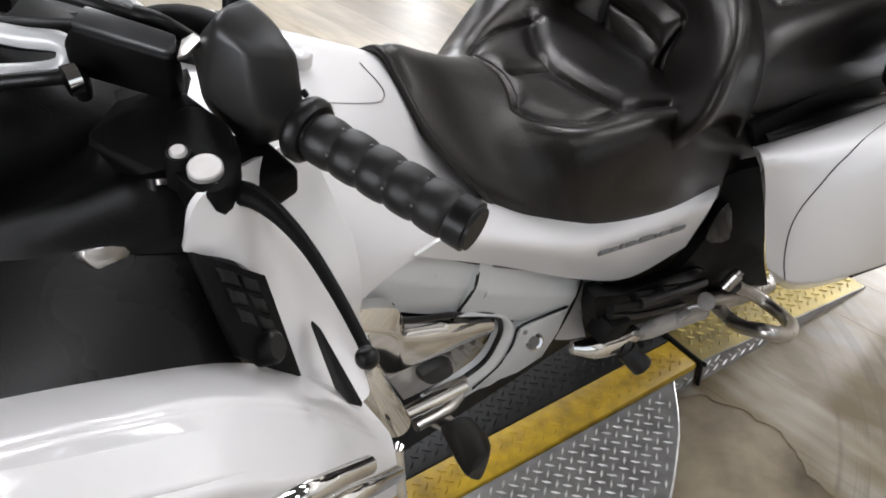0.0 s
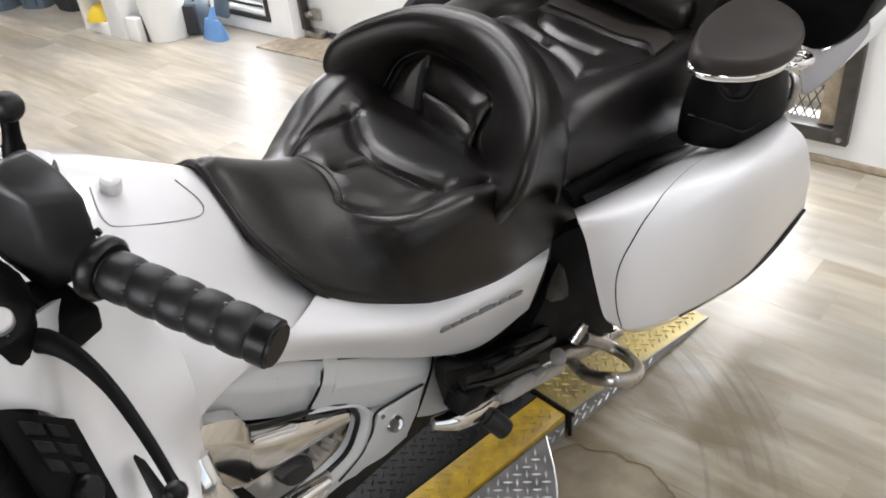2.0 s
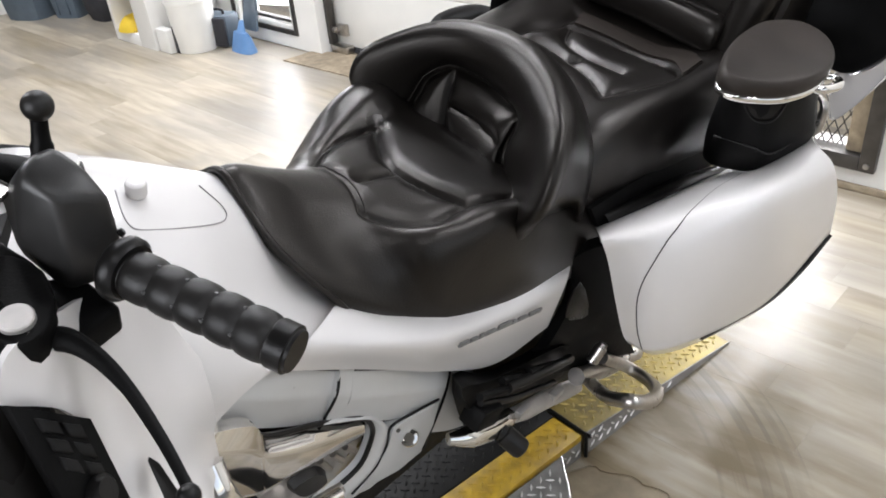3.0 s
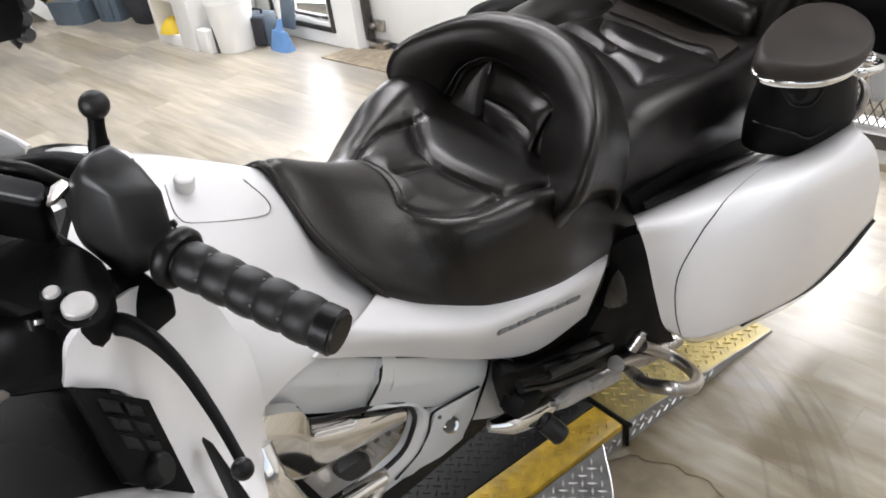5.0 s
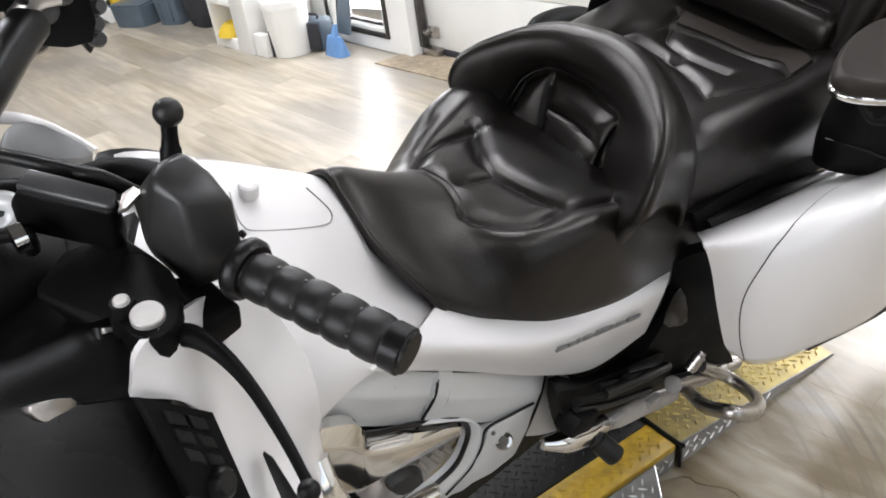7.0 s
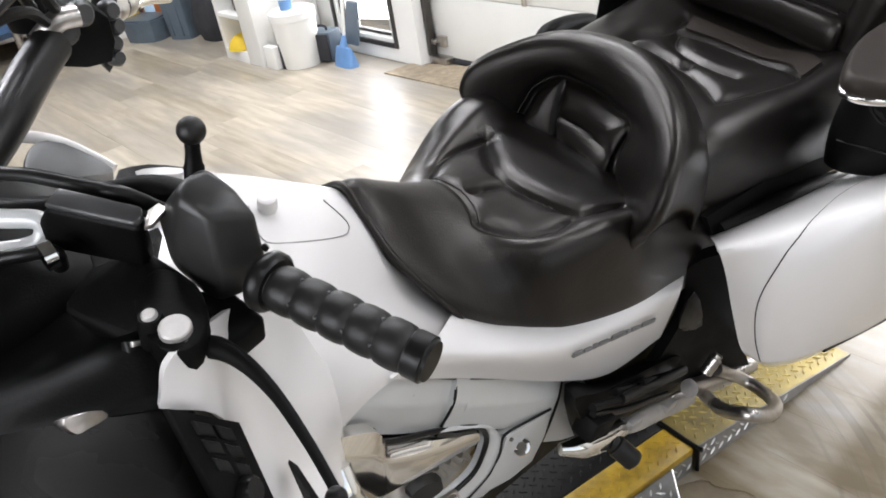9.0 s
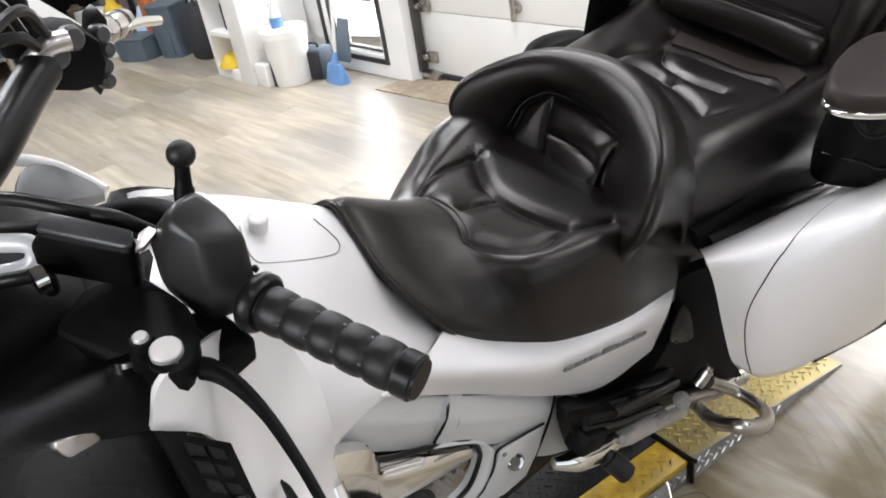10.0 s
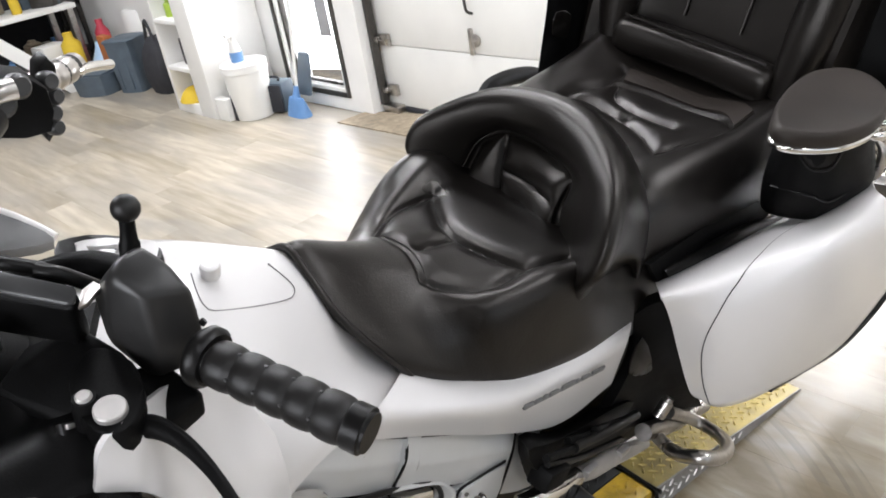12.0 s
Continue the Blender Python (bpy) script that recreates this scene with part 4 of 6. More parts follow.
cx, cy = sum(p[0] for p in pad) / 11, sum(p[1] for p in pad) / 11


def pad_ring(s, z):
    return [(cx + (x - cx) * s, cy + (y - cy) * s, z) for x, y, _ in pad]


arm = part("armrest", loft([pad_ring(s, z) for s, z in ((0.9, 0.936), (0.98, 0.938), (1.0, 0.944), (0.995, 0.953), (0.955, 0.960), (0.87, 0.963), (0.5, 0.965), (0.05, 0.966))], 4, 5), WORN_LEATHER, bike, "padded dark brown-grey armrest")
part("armrest_trim", loft([pad_ring(s, z) for s, z in ((0.93, 0.926), (0.985, 0.928), (0.99, 0.936), (0.9, 0.940))], 3, 5), CHROME, arm, "chrome trim under the pad")
part("armrest_hinge", tube([(1.400, -0.367, 0.928), (1.392, -0.396, 0.928), (1.432, -0.411, 0.928), (1.447, -0.396, 0.928), (1.411, -0.373, 0.928)], 0.007, 10), CHROME, arm, "chrome hinge loop")
pod = part("speaker_pod", loft([
    [(1.350, -0.285, 0.925), (1.335, -0.325, 0.930), (1.370, -0.364, 0.932), (1.470, -0.376, 0.925), (1.50, -0.30, 0.925), (1.42, -0.262, 0.925)],
    [(1.352, -0.284, 0.885), (1.337, -0.328, 0.895), (1.372, -0.367, 0.900), (1.474, -0.380, 0.885), (1.51, -0.30, 0.885), (1.42, -0.258, 0.885)],
    [(1.370, -0.286, 0.790), (1.360, -0.350, 0.809), (1.390, -0.377, 0.801), (1.490, -0.395, 0.831), (1.53, -0.29, 0.80), (1.43, -0.250, 0.79)],
    [(1.395, -0.288, 0.732), (1.397, -0.350, 0.750), (1.408, -0.362, 0.754), (1.508, -0.395, 0.794), (1.55, -0.29, 0.76), (1.44, -0.255, 0.73)],
    [(1.405, -0.289, 0.722), (1.410, -0.345, 0.740), (1.418, -0.352, 0.744), (1.505, -0.380, 0.780), (1.54, -0.29, 0.75), (1.44, -0.260, 0.72)]], 5, 4), PLASTIC, bike, "black plastic speaker pod")
slot_ring = [(1.338, -0.313, 0.890), (1.362, -0.367, 0.906), (1.362, -0.365, 0.888), (1.358, -0.359, 0.870), (1.348, -0.342, 0.865), (1.340, -0.327, 0.875)]
part("pod_slot", slab([(x - 0.003, y - 0.002, z) for x, y, z in slot_ring], (0.010, 0.004, 0), 0.001), GLASSY, pod, "recessed speaker slot")
part("slot_rim", tube([(x - 0.004, y - 0.003, z) for x, y, z in slot_ring[1:] + slot_ring[:1]], 0.0022, 8, 5), SATIN, pod)
part("pod_seam", tube([(1.366, -0.285, 0.796), (1.356, -0.349, 0.814), (1.388, -0.379, 0.806), (1.489, -0.397, 0.835)], 0.0018, 6), SATIN, pod)
part("far_pod", loft([[(1.433, 0.260, 0.711), (1.523, 0.240, 0.668), (1.607, 0.260, 0.768), (1.487, 0.260, 0.823)], [(1.450, 0.270, 0.787), (1.537, 0.250, 0.754), (1.627, 0.270, 0.824), (1.506, 0.270, 0.881)], [(1.468, 0.280, 0.888), (1.545, 0.260, 0.862), (1.630, 0.280, 0.943), (1.507, 0.280, 0.981)]], 3, 3), PLASTIC, bike, "black far speaker pod")
part("far_pod_slot", slab([(1.452, 0.245, 0.903), (1.505, 0.245, 0.883), (1.499, 0.245, 0.837), (1.448, 0.245, 0.858)], (-0.004, -0.004, 0), 0.001, 2), GLASSY, bike)
part("far_grab_handle", tube([(1.320, 0.300, 0.740), (1.354, 0.310, 0.750), (1.425, 0.320, 0.742), (1.504, 0.320, 0.721), (1.565, 0.300, 0.685)], 0.018, 12), PLASTIC, bike, "black curved passenger grab handle")
part("top_box", loft([[(x, y + dy, z + dz) for y, z in ((-0.200, 0.955), (-0.290, 0.862), (-0.350, 0.847), (-0.382, 0.857), (-0.412, 0.895), (-0.421, 0.940), (-0.405, 1.030), (-0.20, 1.10))] for x, dy, dz in ((1.66, 0.02, 0.01), (1.665, 0.0, 0.0), (1.80, 0.0, 0.0), (2.0, 0.03, 0.0))], 4, 4), PLASTIC, bike, "black top-box speaker side")
part("top_box_lid", loft([[(x, y, z) for y, z in ((-0.345, 0.833), (-0.375, 0.843), (-0.408, 0.882), (-0.416, 0.922), (-0.431, 0.908), (-0.424, 0.860), (-0.401, 0.787), (-0.374, 0.751))] for x in (1.69, 1.70, 1.95)], 4, 4), PEARL, bike, "pearl white top-box flank")
part("box_latch", tube([(1.560, -0.365, 0.840), (1.560, -0.381, 0.826), (1.560, -0.386, 0.787), (1.560, -0.378, 0.765)], 0.007, 10, 4, [0.004, 0.008, 0.009, 0.005]), STEEL, bike, "tarnished metal latch")

# saddlebag
bag = part("saddlebag", patch([
    [(1.210, -0.200, 0.632), (1.346, -0.210, 0.621), (1.562, -0.220, 0.585), (1.735, -0.250, 0.575), (1.659, -0.360, 0.724)],
    [(1.050, -0.285, 0.756), (1.125, -0.315, 0.764), (1.245, -0.345, 0.775), (1.368, -0.375, 0.778), (1.449, -0.415, 0.818)],
    [(1.064, -0.305, 0.709), (1.091, -0.355, 0.748), (1.166, -0.395, 0.793), (1.256, -0.430, 0.832), (1.462, -0.452, 0.793)],
    [(1.103, -0.320, 0.616), (1.101, -0.380, 0.661), (1.175, -0.425, 0.709), (1.296, -0.455, 0.747), (1.538, -0.470, 0.703)],
    [(1.133, -0.340, 0.533), (1.142, -0.390, 0.543), (1.223, -0.435, 0.557), (1.459, -0.460, 0.509), (1.600, -0.478, 0.611)],
    [(1.166, -0.345, 0.487), (1.191, -0.385, 0.477), (1.297, -0.425, 0.471), (1.584, -0.450, 0.390), (1.716, -0.470, 0.513)],
    [(1.337, -0.300, 0.311), (1.425, -0.330, 0.239), (1.628, -0.360, 0.161), (2.062, -0.380, 0.001), (2.298, -0.400, 0.131)],
], 0.006, 10, 8), PEARL, bike, "large pearl white saddlebag")
bag_bm = bmesh.new()
bag_bm.from_mesh(bag.data)
bag_tree = BVHTree.FromBMesh(bag_bm)
bag_bm.free()
seam_pts = []
for q in spline([(1.419, -0.341, 0.734), (1.291, -0.347, 0.768), (1.185, -0.357, 0.790), (1.119, -0.361, 0.776), (1.090, -0.360, 0.738), (1.086, -0.356, 0.692), (1.096, -0.356, 0.642), (1.115, -0.363, 0.583), (1.146, -0.376, 0.514)], 8):
    near = bag_tree.find_nearest(q)
    seam_pts.append(near[0] + Vector((-0.0004, -0.001, 0)))
part("bag_seam", tube(seam_pts, 0.0010, 6, 1), SATIN, bag, "dark lid gap")
part("bag_seal", tube([(1.267, -0.428, 0.496), (1.381, -0.442, 0.469), (1.542, -0.454, 0.420), (1.646, -0.465, 0.445), (1.700, -0.473, 0.521)], 0.005, 8), SATIN, bag, "dark rubber seal")
part("subframe", box((0.92, -0.19, 0.30), (1.75, 0.19, 0.74), 0.03), PLASTIC, bike)
rail = part("grab_rail", tube([(1.164, -0.232, 0.684), (1.257, -0.250, 0.683), (1.373, -0.262, 0.674), (1.583, -0.272, 0.621), (1.814, -0.270, 0.561)], 0.017, 12), SATIN, bike, "black rail over the saddlebag")
part("rail_pad", patch([
    [(1.127, -0.225, 0.727), (1.290, -0.230, 0.723), (1.468, -0.235, 0.705), (1.626, -0.235, 0.672)],
    [(1.151, -0.235, 0.683), (1.306, -0.245, 0.675), (1.478, -0.255, 0.661), (1.690, -0.255, 0.591)]], 0.01), PLASTIC, bike)

# black frame and footboard gear under the seat
part("frame_cover", patch([
    [(1.114, -0.212, 0.636), (1.134, -0.225, 0.655), (1.154, -0.240, 0.666)],
    [(1.130, -0.222, 0.544), (1.167, -0.240, 0.539), (1.221, -0.262, 0.528)],
    [(1.098, -0.225, 0.478), (1.205, -0.245, 0.409), (1.308, -0.270, 0.371)],
    [(1.025, -0.225, 0.409), (1.230, -0.250, 0.306), (1.416, -0.275, 0.209)]], 0.02), PLASTIC, bike, "black plastic frame cover")
part("frame_recess", slab([(1.100, -0.250, 0.519), (1.111, -0.253, 0.599), (1.162, -0.262, 0.492)], (0, 0.004, 0), 0.001, 3), GLASSY, bike)
gear = part("footboard_bracket", loft([
    [(0.850, -0.215, 0.543), (0.964, -0.215, 0.458), (1.204, -0.215, 0.384), (1.312, -0.215, 0.254), (1.301, -0.215, 0.153), (0.976, -0.215, 0.278), (0.911, -0.215, 0.356)],
    [(0.823, -0.255, 0.570), (0.906, -0.255, 0.521), (1.108, -0.255, 0.445), (1.168, -0.255, 0.376), (1.148, -0.255, 0.335), (0.900, -0.255, 0.432), (0.861, -0.255, 0.482)]], 3, 3), PLASTIC, bike, "black footboard bracket")
for a, b in ((0.2, -0.27), (0.45, -0.262), (0.7, -0.268)):
    p, q = Vector((0.845, -0.260, 0.530)), Vector((1.119, -0.260, 0.418))
    part("bracket_rib", tube([p.lerp(q, a - 0.18) + Vector((0, b + 0.26, 0.012)), p.lerp(q, a + 0.2) + Vector((0, b + 0.26, -0.006))], 0.007, 8), PLASTIC, gear)
part("bracket_rod", tube([(0.925, -0.272, 0.500), (1.030, -0.275, 0.458), (1.123, -0.272, 0.414)], 0.009, 10), SATIN, gear)
part("bracket_rod", tube([(0.870, -0.262, 0.500), (0.960, -0.268, 0.440), (1.100, -0.266, 0.360)], 0.006, 10), SATIN, gear)
part("bracket_block", box((-0.03, -0.02, -0.02), (0.03, 0.02, 0.02), 0.006, Matrix.Translation((0.880, -0.262, 0.468)) @ Matrix.Rotation(radians(25), 4, "Y")), PLASTIC, gear)
part("exhaust_shield", tube([(0.826, -0.246, 0.432), (0.870, -0.262, 0.416), (0.930, -0.264, 0.382), (0.985, -0.258, 0.355)], 0.018, 16, 8, [0.010, 0.019, 0.019, 0.016], 0.7), CHROME, bike, "chrome heat shield")
guard = part("guard_rail", tube([(0.975, -0.258, 0.362), (1.030, -0.262, 0.337), (1.092, -0.262, 0.311), (1.160, -0.264, 0.280), (1.217, -0.266, 0.255)], 0.017, 16, 8, [0.013, 0.017, 0.018, 0.018, 0.016], 0.55), BRIGHT, bike, "bright metal lower rail")
for x, z in ((1.005, 0.362), (1.120, 0.310)):
    part("rail_tab", box((x - 0.016, -0.276, z - 0.006), (x + 0.016, -0.262, z + 0.012), 0.003), BRIGHT, guard)
part("rear_guard", tube([(1.240, -0.285, 0.335), (1.318, -0.310, 0.269), (1.310, -0.362, 0.281), (1.229, -0.408, 0.358), (1.139, -0.425, 0.426), (1.080, -0.412, 0.467), (1.118, -0.360, 0.395), (1.202, -0.290, 0.301)], 0.0125, 16, 8), STEEL, bike, "polished steel saddlebag guard loop")
part("guard_clamp", tube([(1.150, -0.283, 0.351), (1.200, -0.285, 0.322), (1.275, -0.285, 0.278), (1.425, -0.285, 0.206)], 0.018, 16, 6, [0.017, 0.0175, 0.019, 0.016]), STEEL, bike, "steel guard clamp")
part("clamp_bolt", lathe((1.191, -0.285, 0.364), (1.215, -0.288, 0.398), [(0, 0.012), (0.8, 0.012), (0.82, 0.009), (1, 0.008)]), STEEL, bike)
part("stand_peg", lathe((0.935, -0.255, 0.378), (0.955, -0.315, 0.345), [(0, 0.015), (0.35, 0.015), (0.38, 0.019), (0.9, 0.019), (0.96, 0.017), (1, 0.012)]), RUBBER, bike, "black rubber peg")

# engine side, seen between tank and deck
def panel(name, rows, label="", parent=None, mat=None, thick=0.010):
    """A pressed panel with a crisp crease: straight between its rows, smooth along them."""
    bm = bmesh.new()
    rows = [spline(r, 6) for r in rows]
    vs = [[bm.verts.new(p) for p in r] for r in rows]
    for a, b in zip(vs, vs[1:]):
        for i in range(len(a) - 1):
            bm.faces.new((a[i], a[i + 1], b[i + 1], b[i]))
    bmesh.ops.recalc_face_normals(bm, faces=bm.faces)
    inner = [e for e in bm.edges if len(e.link_faces) == 2 and e.calc_face_angle() > 0.12]
    bmesh.ops.bevel(bm, geom=inner, offset=0.004, segments=3, affect="EDGES", profile=0.5)
    bmesh.ops.recalc_face_normals(bm, faces=bm.faces)
    back = bmesh.ops.extrude_face_region(bm, geom=bm.faces[:])
    bmesh.ops.translate(bm, vec=(0, thick, 0), verts=[v for v in back["geom"] if isinstance(v, bmesh.types.BMVert)])
    return part(name, bm, mat or PEARL_SHADE, parent or bike, label)


belt = panel("belt_panel", [
    [(0.525, -0.190, 0.797), (0.569, -0.200, 0.768), (0.630, -0.200, 0.719)],
    [(0.470, -0.192, 0.800), (0.540, -0.209, 0.750), (0.616, -0.209, 0.692)],
    [(0.440, -0.190, 0.778), (0.516, -0.203, 0.713), (0.603, -0.203, 0.640)]], "silver upper engine panel")
panel("belt_strap", [
    [(0.629, -0.206, 0.726), (0.652, -0.206, 0.707)],
    [(0.614, -0.216, 0.700), (0.637, -0.218, 0.680)],
    [(0.603, -0.210, 0.645), (0.628, -0.211, 0.627)]], "silver strap between the engine panels")
main = panel("engine_cover", [
    [(0.655, -0.203, 0.703), (0.740, -0.203, 0.633), (0.858, -0.203, 0.532)],
    [(0.639, -0.216, 0.669), (0.729, -0.216, 0.601), (0.838, -0.216, 0.521)],
    [(0.626, -0.210, 0.633), (0.731, -0.210, 0.535), (0.834, -0.210, 0.470)]], "silver engine side cover")
panel("cover_arch", [
    [(0.624, -0.214, 0.640), (0.686, -0.214, 0.585), (0.720, -0.214, 0.527), (0.718, -0.214, 0.486), (0.700, -0.214, 0.445), (0.656, -0.214, 0.430), (0.603, -0.214, 0.418)],
    [(0.600, -0.219, 0.655), (0.676, -0.219, 0.594), (0.705, -0.219, 0.545), (0.703, -0.219, 0.505), (0.685, -0.219, 0.466), (0.640, -0.219, 0.452), (0.585, -0.219, 0.447)],
    [(0.588, -0.208, 0.657), (0.664, -0.208, 0.600), (0.687, -0.208, 0.558), (0.685, -0.208, 0.520), (0.667, -0.208, 0.485), (0.619, -0.208, 0.475), (0.566, -0.208, 0.474)]], "", main)
panel("cover_skirt", [
    [(0.822, -0.209, 0.500), (0.834, -0.206, 0.450), (0.816, -0.206, 0.364)],
    [(0.760, -0.211, 0.525), (0.775, -0.211, 0.450), (0.760, -0.209, 0.372)],
    [(0.715, -0.211, 0.530), (0.716, -0.211, 0.470), (0.690, -0.209, 0.400)],
    [(0.690, -0.209, 0.450), (0.655, -0.209, 0.428), (0.610, -0.207, 0.405)]], "", main)
boss = part("bolt_plate", slab([(0.722, -0.215, 0.533), (0.770, -0.215, 0.521), (0.825, -0.214, 0.502), (0.819, -0.214, 0.446), (0.798, -0.214, 0.397), (0.740, -0.214, 0.420), (0.686, -0.214, 0.413), (0.651, -0.215, 0.434), (0.698, -0.215, 0.458), (0.717, -0.215, 0.492)], (0, -0.005, 0), 0.0015), PEARL_SHADE, main)
part("plate_gap", tube([(0.651, -0.217, 0.436), (0.698, -0.217, 0.460), (0.716, -0.217, 0.494), (0.721, -0.217, 0.535), (0.770, -0.217, 0.524), (0.825, -0.216, 0.505)], 0.002, 6, 5), SATIN, main, "dark gasket line")
part("bolt", lathe((0.763, -0.216, 0.470), (0.754, -0.226, 0.484), [(0, 0.015), (0.55, 0.015), (0.75, 0.013), (0.78, 0.009), (1, 0.008)], 24), CHROME, boss, "chrome bolt head")
part("bolt", lathe((0.736, -0.216, 0.513), (0.731, -0.222, 0.521), [(0, 0.0045), (0.7, 0.0045), (1, 0.003)], 14), CHROME, boss)
for line in ([(0.630, -0.203, 0.722), (0.616, -0.215, 0.698), (0.602, -0.205, 0.642)], [(0.858, -0.204, 0.534), (0.852, -0.208, 0.498), (0.838, -0.210, 0.450), (0.817, -0.208, 0.372)], [(0.540, -0.199, 0.796), (0.575, -0.201, 0.769), (0.630, -0.203, 0.723), (0.740, -0.204, 0.636), (0.858, -0.204, 0.535)]):
    part("panel_gap", tube(line, 0.0022, 6), SATIN, main, "dark panel gap")
rear_case = panel("rear_engine_box", [
    [(0.868, -0.199, 0.517), (0.905, -0.199, 0.488), (0.935, -0.199, 0.462)],
    [(0.858, -0.205, 0.470), (0.895, -0.205, 0.430), (0.940, -0.205, 0.380)],
    [(0.839, -0.200, 0.388), (0.890, -0.200, 0.345), (0.945, -0.200, 0.310)]], "silver casing behind the engine cover")
part("bolt", lathe((0.893, -0.204, 0.432), (0.888, -0.211, 0.440), [(0, 0.008), (0.6, 0.008), (1, 0.005)], 14), STEEL, rear_case)
valve = panel("valve_cover", [
    [(0.432, -0.222, 0.800), (0.460, -0.222, 0.783), (0.492, -0.222, 0.759), (0.503, -0.222, 0.733), (0.511, -0.222, 0.712), (0.581, -0.219, 0.657), (0.670, -0.213, 0.583)],
    [(0.424, -0.235, 0.789), (0.451, -0.235, 0.766), (0.478, -0.235, 0.739), (0.491, -0.235, 0.722), (0.505, -0.235, 0.706), (0.572, -0.230, 0.651), (0.668, -0.217, 0.577)],
    [(0.413, -0.240, 0.720), (0.441, -0.240, 0.692), (0.471, -0.240, 0.667), (0.486, -0.240, 0.657), (0.501, -0.240, 0.654), (0.573, -0.232, 0.620), (0.670, -0.216, 0.566)],
    [(0.419, -0.214, 0.680), (0.447, -0.214, 0.652), (0.485, -0.216, 0.623), (0.500, -0.216, 0.620), (0.521, -0.216, 0.612), (0.587, -0.215, 0.584), (0.671, -0.210, 0.554)]], "chrome engine valve cover", bike, CHROME, 0.016)
part("cover_side", slab([(0.686, -0.196, 0.530), (0.683, -0.196, 0.481), (0.623, -0.196, 0.465), (0.533, -0.204, 0.500), (0.500, -0.206, 0.590), (0.611, -0.200, 0.560)], (0, 0.012, 0), 0.002), STEEL, valve)
part("plug_cap", loft([[(0.540, -0.212, 0.586), (0.584, -0.212, 0.576), (0.604, -0.212, 0.532), (0.559, -0.212, 0.537)], [(0.542, -0.224, 0.580), (0.580, -0.224, 0.572), (0.597, -0.224, 0.536), (0.562, -0.224, 0.541)]], 2, 3), RUBBER, valve, "black plug cap")
for k in range(3):
    part("cover_fin", tube([(0.600 + 0.022 * k, -0.205, 0.562 - 0.006 * k), (0.618 + 0.022 * k, -0.205, 0.522)], 0.005, 8, 2), STEEL, valve)
part("link_box", slab([(0.547, -0.222, 0.535), (0.620, -0.222, 0.512), (0.626, -0.222, 0.490), (0.558, -0.222, 0.493)], (0, -0.010, 0), 0.003), STEEL, valve, "worn steel linkage plate")
part("gasket", tube([(0.493, -0.212, 0.752), (0.513, -0.214, 0.712), (0.588, -0.211, 0.660), (0.664, -0.211, 0.602), (0.688, -0.211, 0.558), (0.686, -0.211, 0.520), (0.668, -0.211, 0.484), (0.620, -0.211, 0.473)], 0.004, 8), SATIN, valve, "black gasket line")
part("engine_block", box((0.40, -0.17, 0.22), (1.20, 0.17, 0.62), 0.03), PLASTIC, bike)
part("crash_bar", tube([(0.415, -0.255, 0.805), (0.413, -0.275, 0.783), (0.423, -0.290, 0.741), (0.441, -0.300, 0.682)], 0.017, 18), CHROME, bike, "chrome engine guard tube")
part("lower_pipe", tube([(0.491, -0.245, 0.560), (0.545, -0.240, 0.535), (0.608, -0.235, 0.509)], 0.010, 12), CHROME, bike, "chrome lower pipe")
part("shift_linkage", tube([(0.517, -0.250, 0.516), (0.569, -0.250, 0.507), (0.599, -0.240, 0.500)], 0.008, 10), STEEL, bike)
peg = part("footpeg", loft([
    [(0.554, -0.260, 0.484), (0.588, -0.260, 0.482), (0.621, -0.260, 0.428), (0.590, -0.270, 0.411)],
    [(0.529, -0.310, 0.530), (0.576, -0.300, 0.514), (0.611, -0.300, 0.451), (0.563, -0.320, 0.457)],
    [(0.513, -0.345, 0.558), (0.541, -0.340, 0.557), (0.565, -0.340, 0.536), (0.536, -0.355, 0.525)],
    [(0.509, -0.360, 0.574), (0.530, -0.355, 0.565), (0.542, -0.355, 0.555), (0.525, -0.365, 0.553)]], 4, 4), RUBBER, bike, "black rubber footpeg")
part("peg_mount", tube([(0.549, -0.240, 0.497), (0.574, -0.250, 0.463), (0.576, -0.265, 0.467)], 0.013, 10), STEEL, peg)
part("side_stand", tube([(0.36, -0.16, 0.25), (0.34, -0.28, 0.10), (0.33, -0.40, -0.245)], 0.014, 10), PLASTIC, bike)
part("stand_rod", tube([(0.421, -0.330, 0.699), (0.421, -0.340, 0.637), (0.427, -0.350, 0.526)], 0.006, 8), CHROME, bike, "chrome rod")
for x, r in ((-0.05, 0.31), (1.60, 0.31)):
    wheel = part("wheel", lathe((x, -0.05, r - 0.155), (x, 0.05, r - 0.155), [(0, 0.06), (0.1, 0.22), (0.5, 0.2), (0.9, 0.22), (1, 0.06)], 36), STEEL, bike)
    part("tyre", lathe((x, -0.08, r - 0.155), (x, 0.08, r - 0.155), [(0, 0.215), (0.04, 0.26), (0.3, r - 0.01), (0.5, r), (0.7, r - 0.01), (0.96, 0.26), (1, 0.215)], 36), RUBBER, wheel)

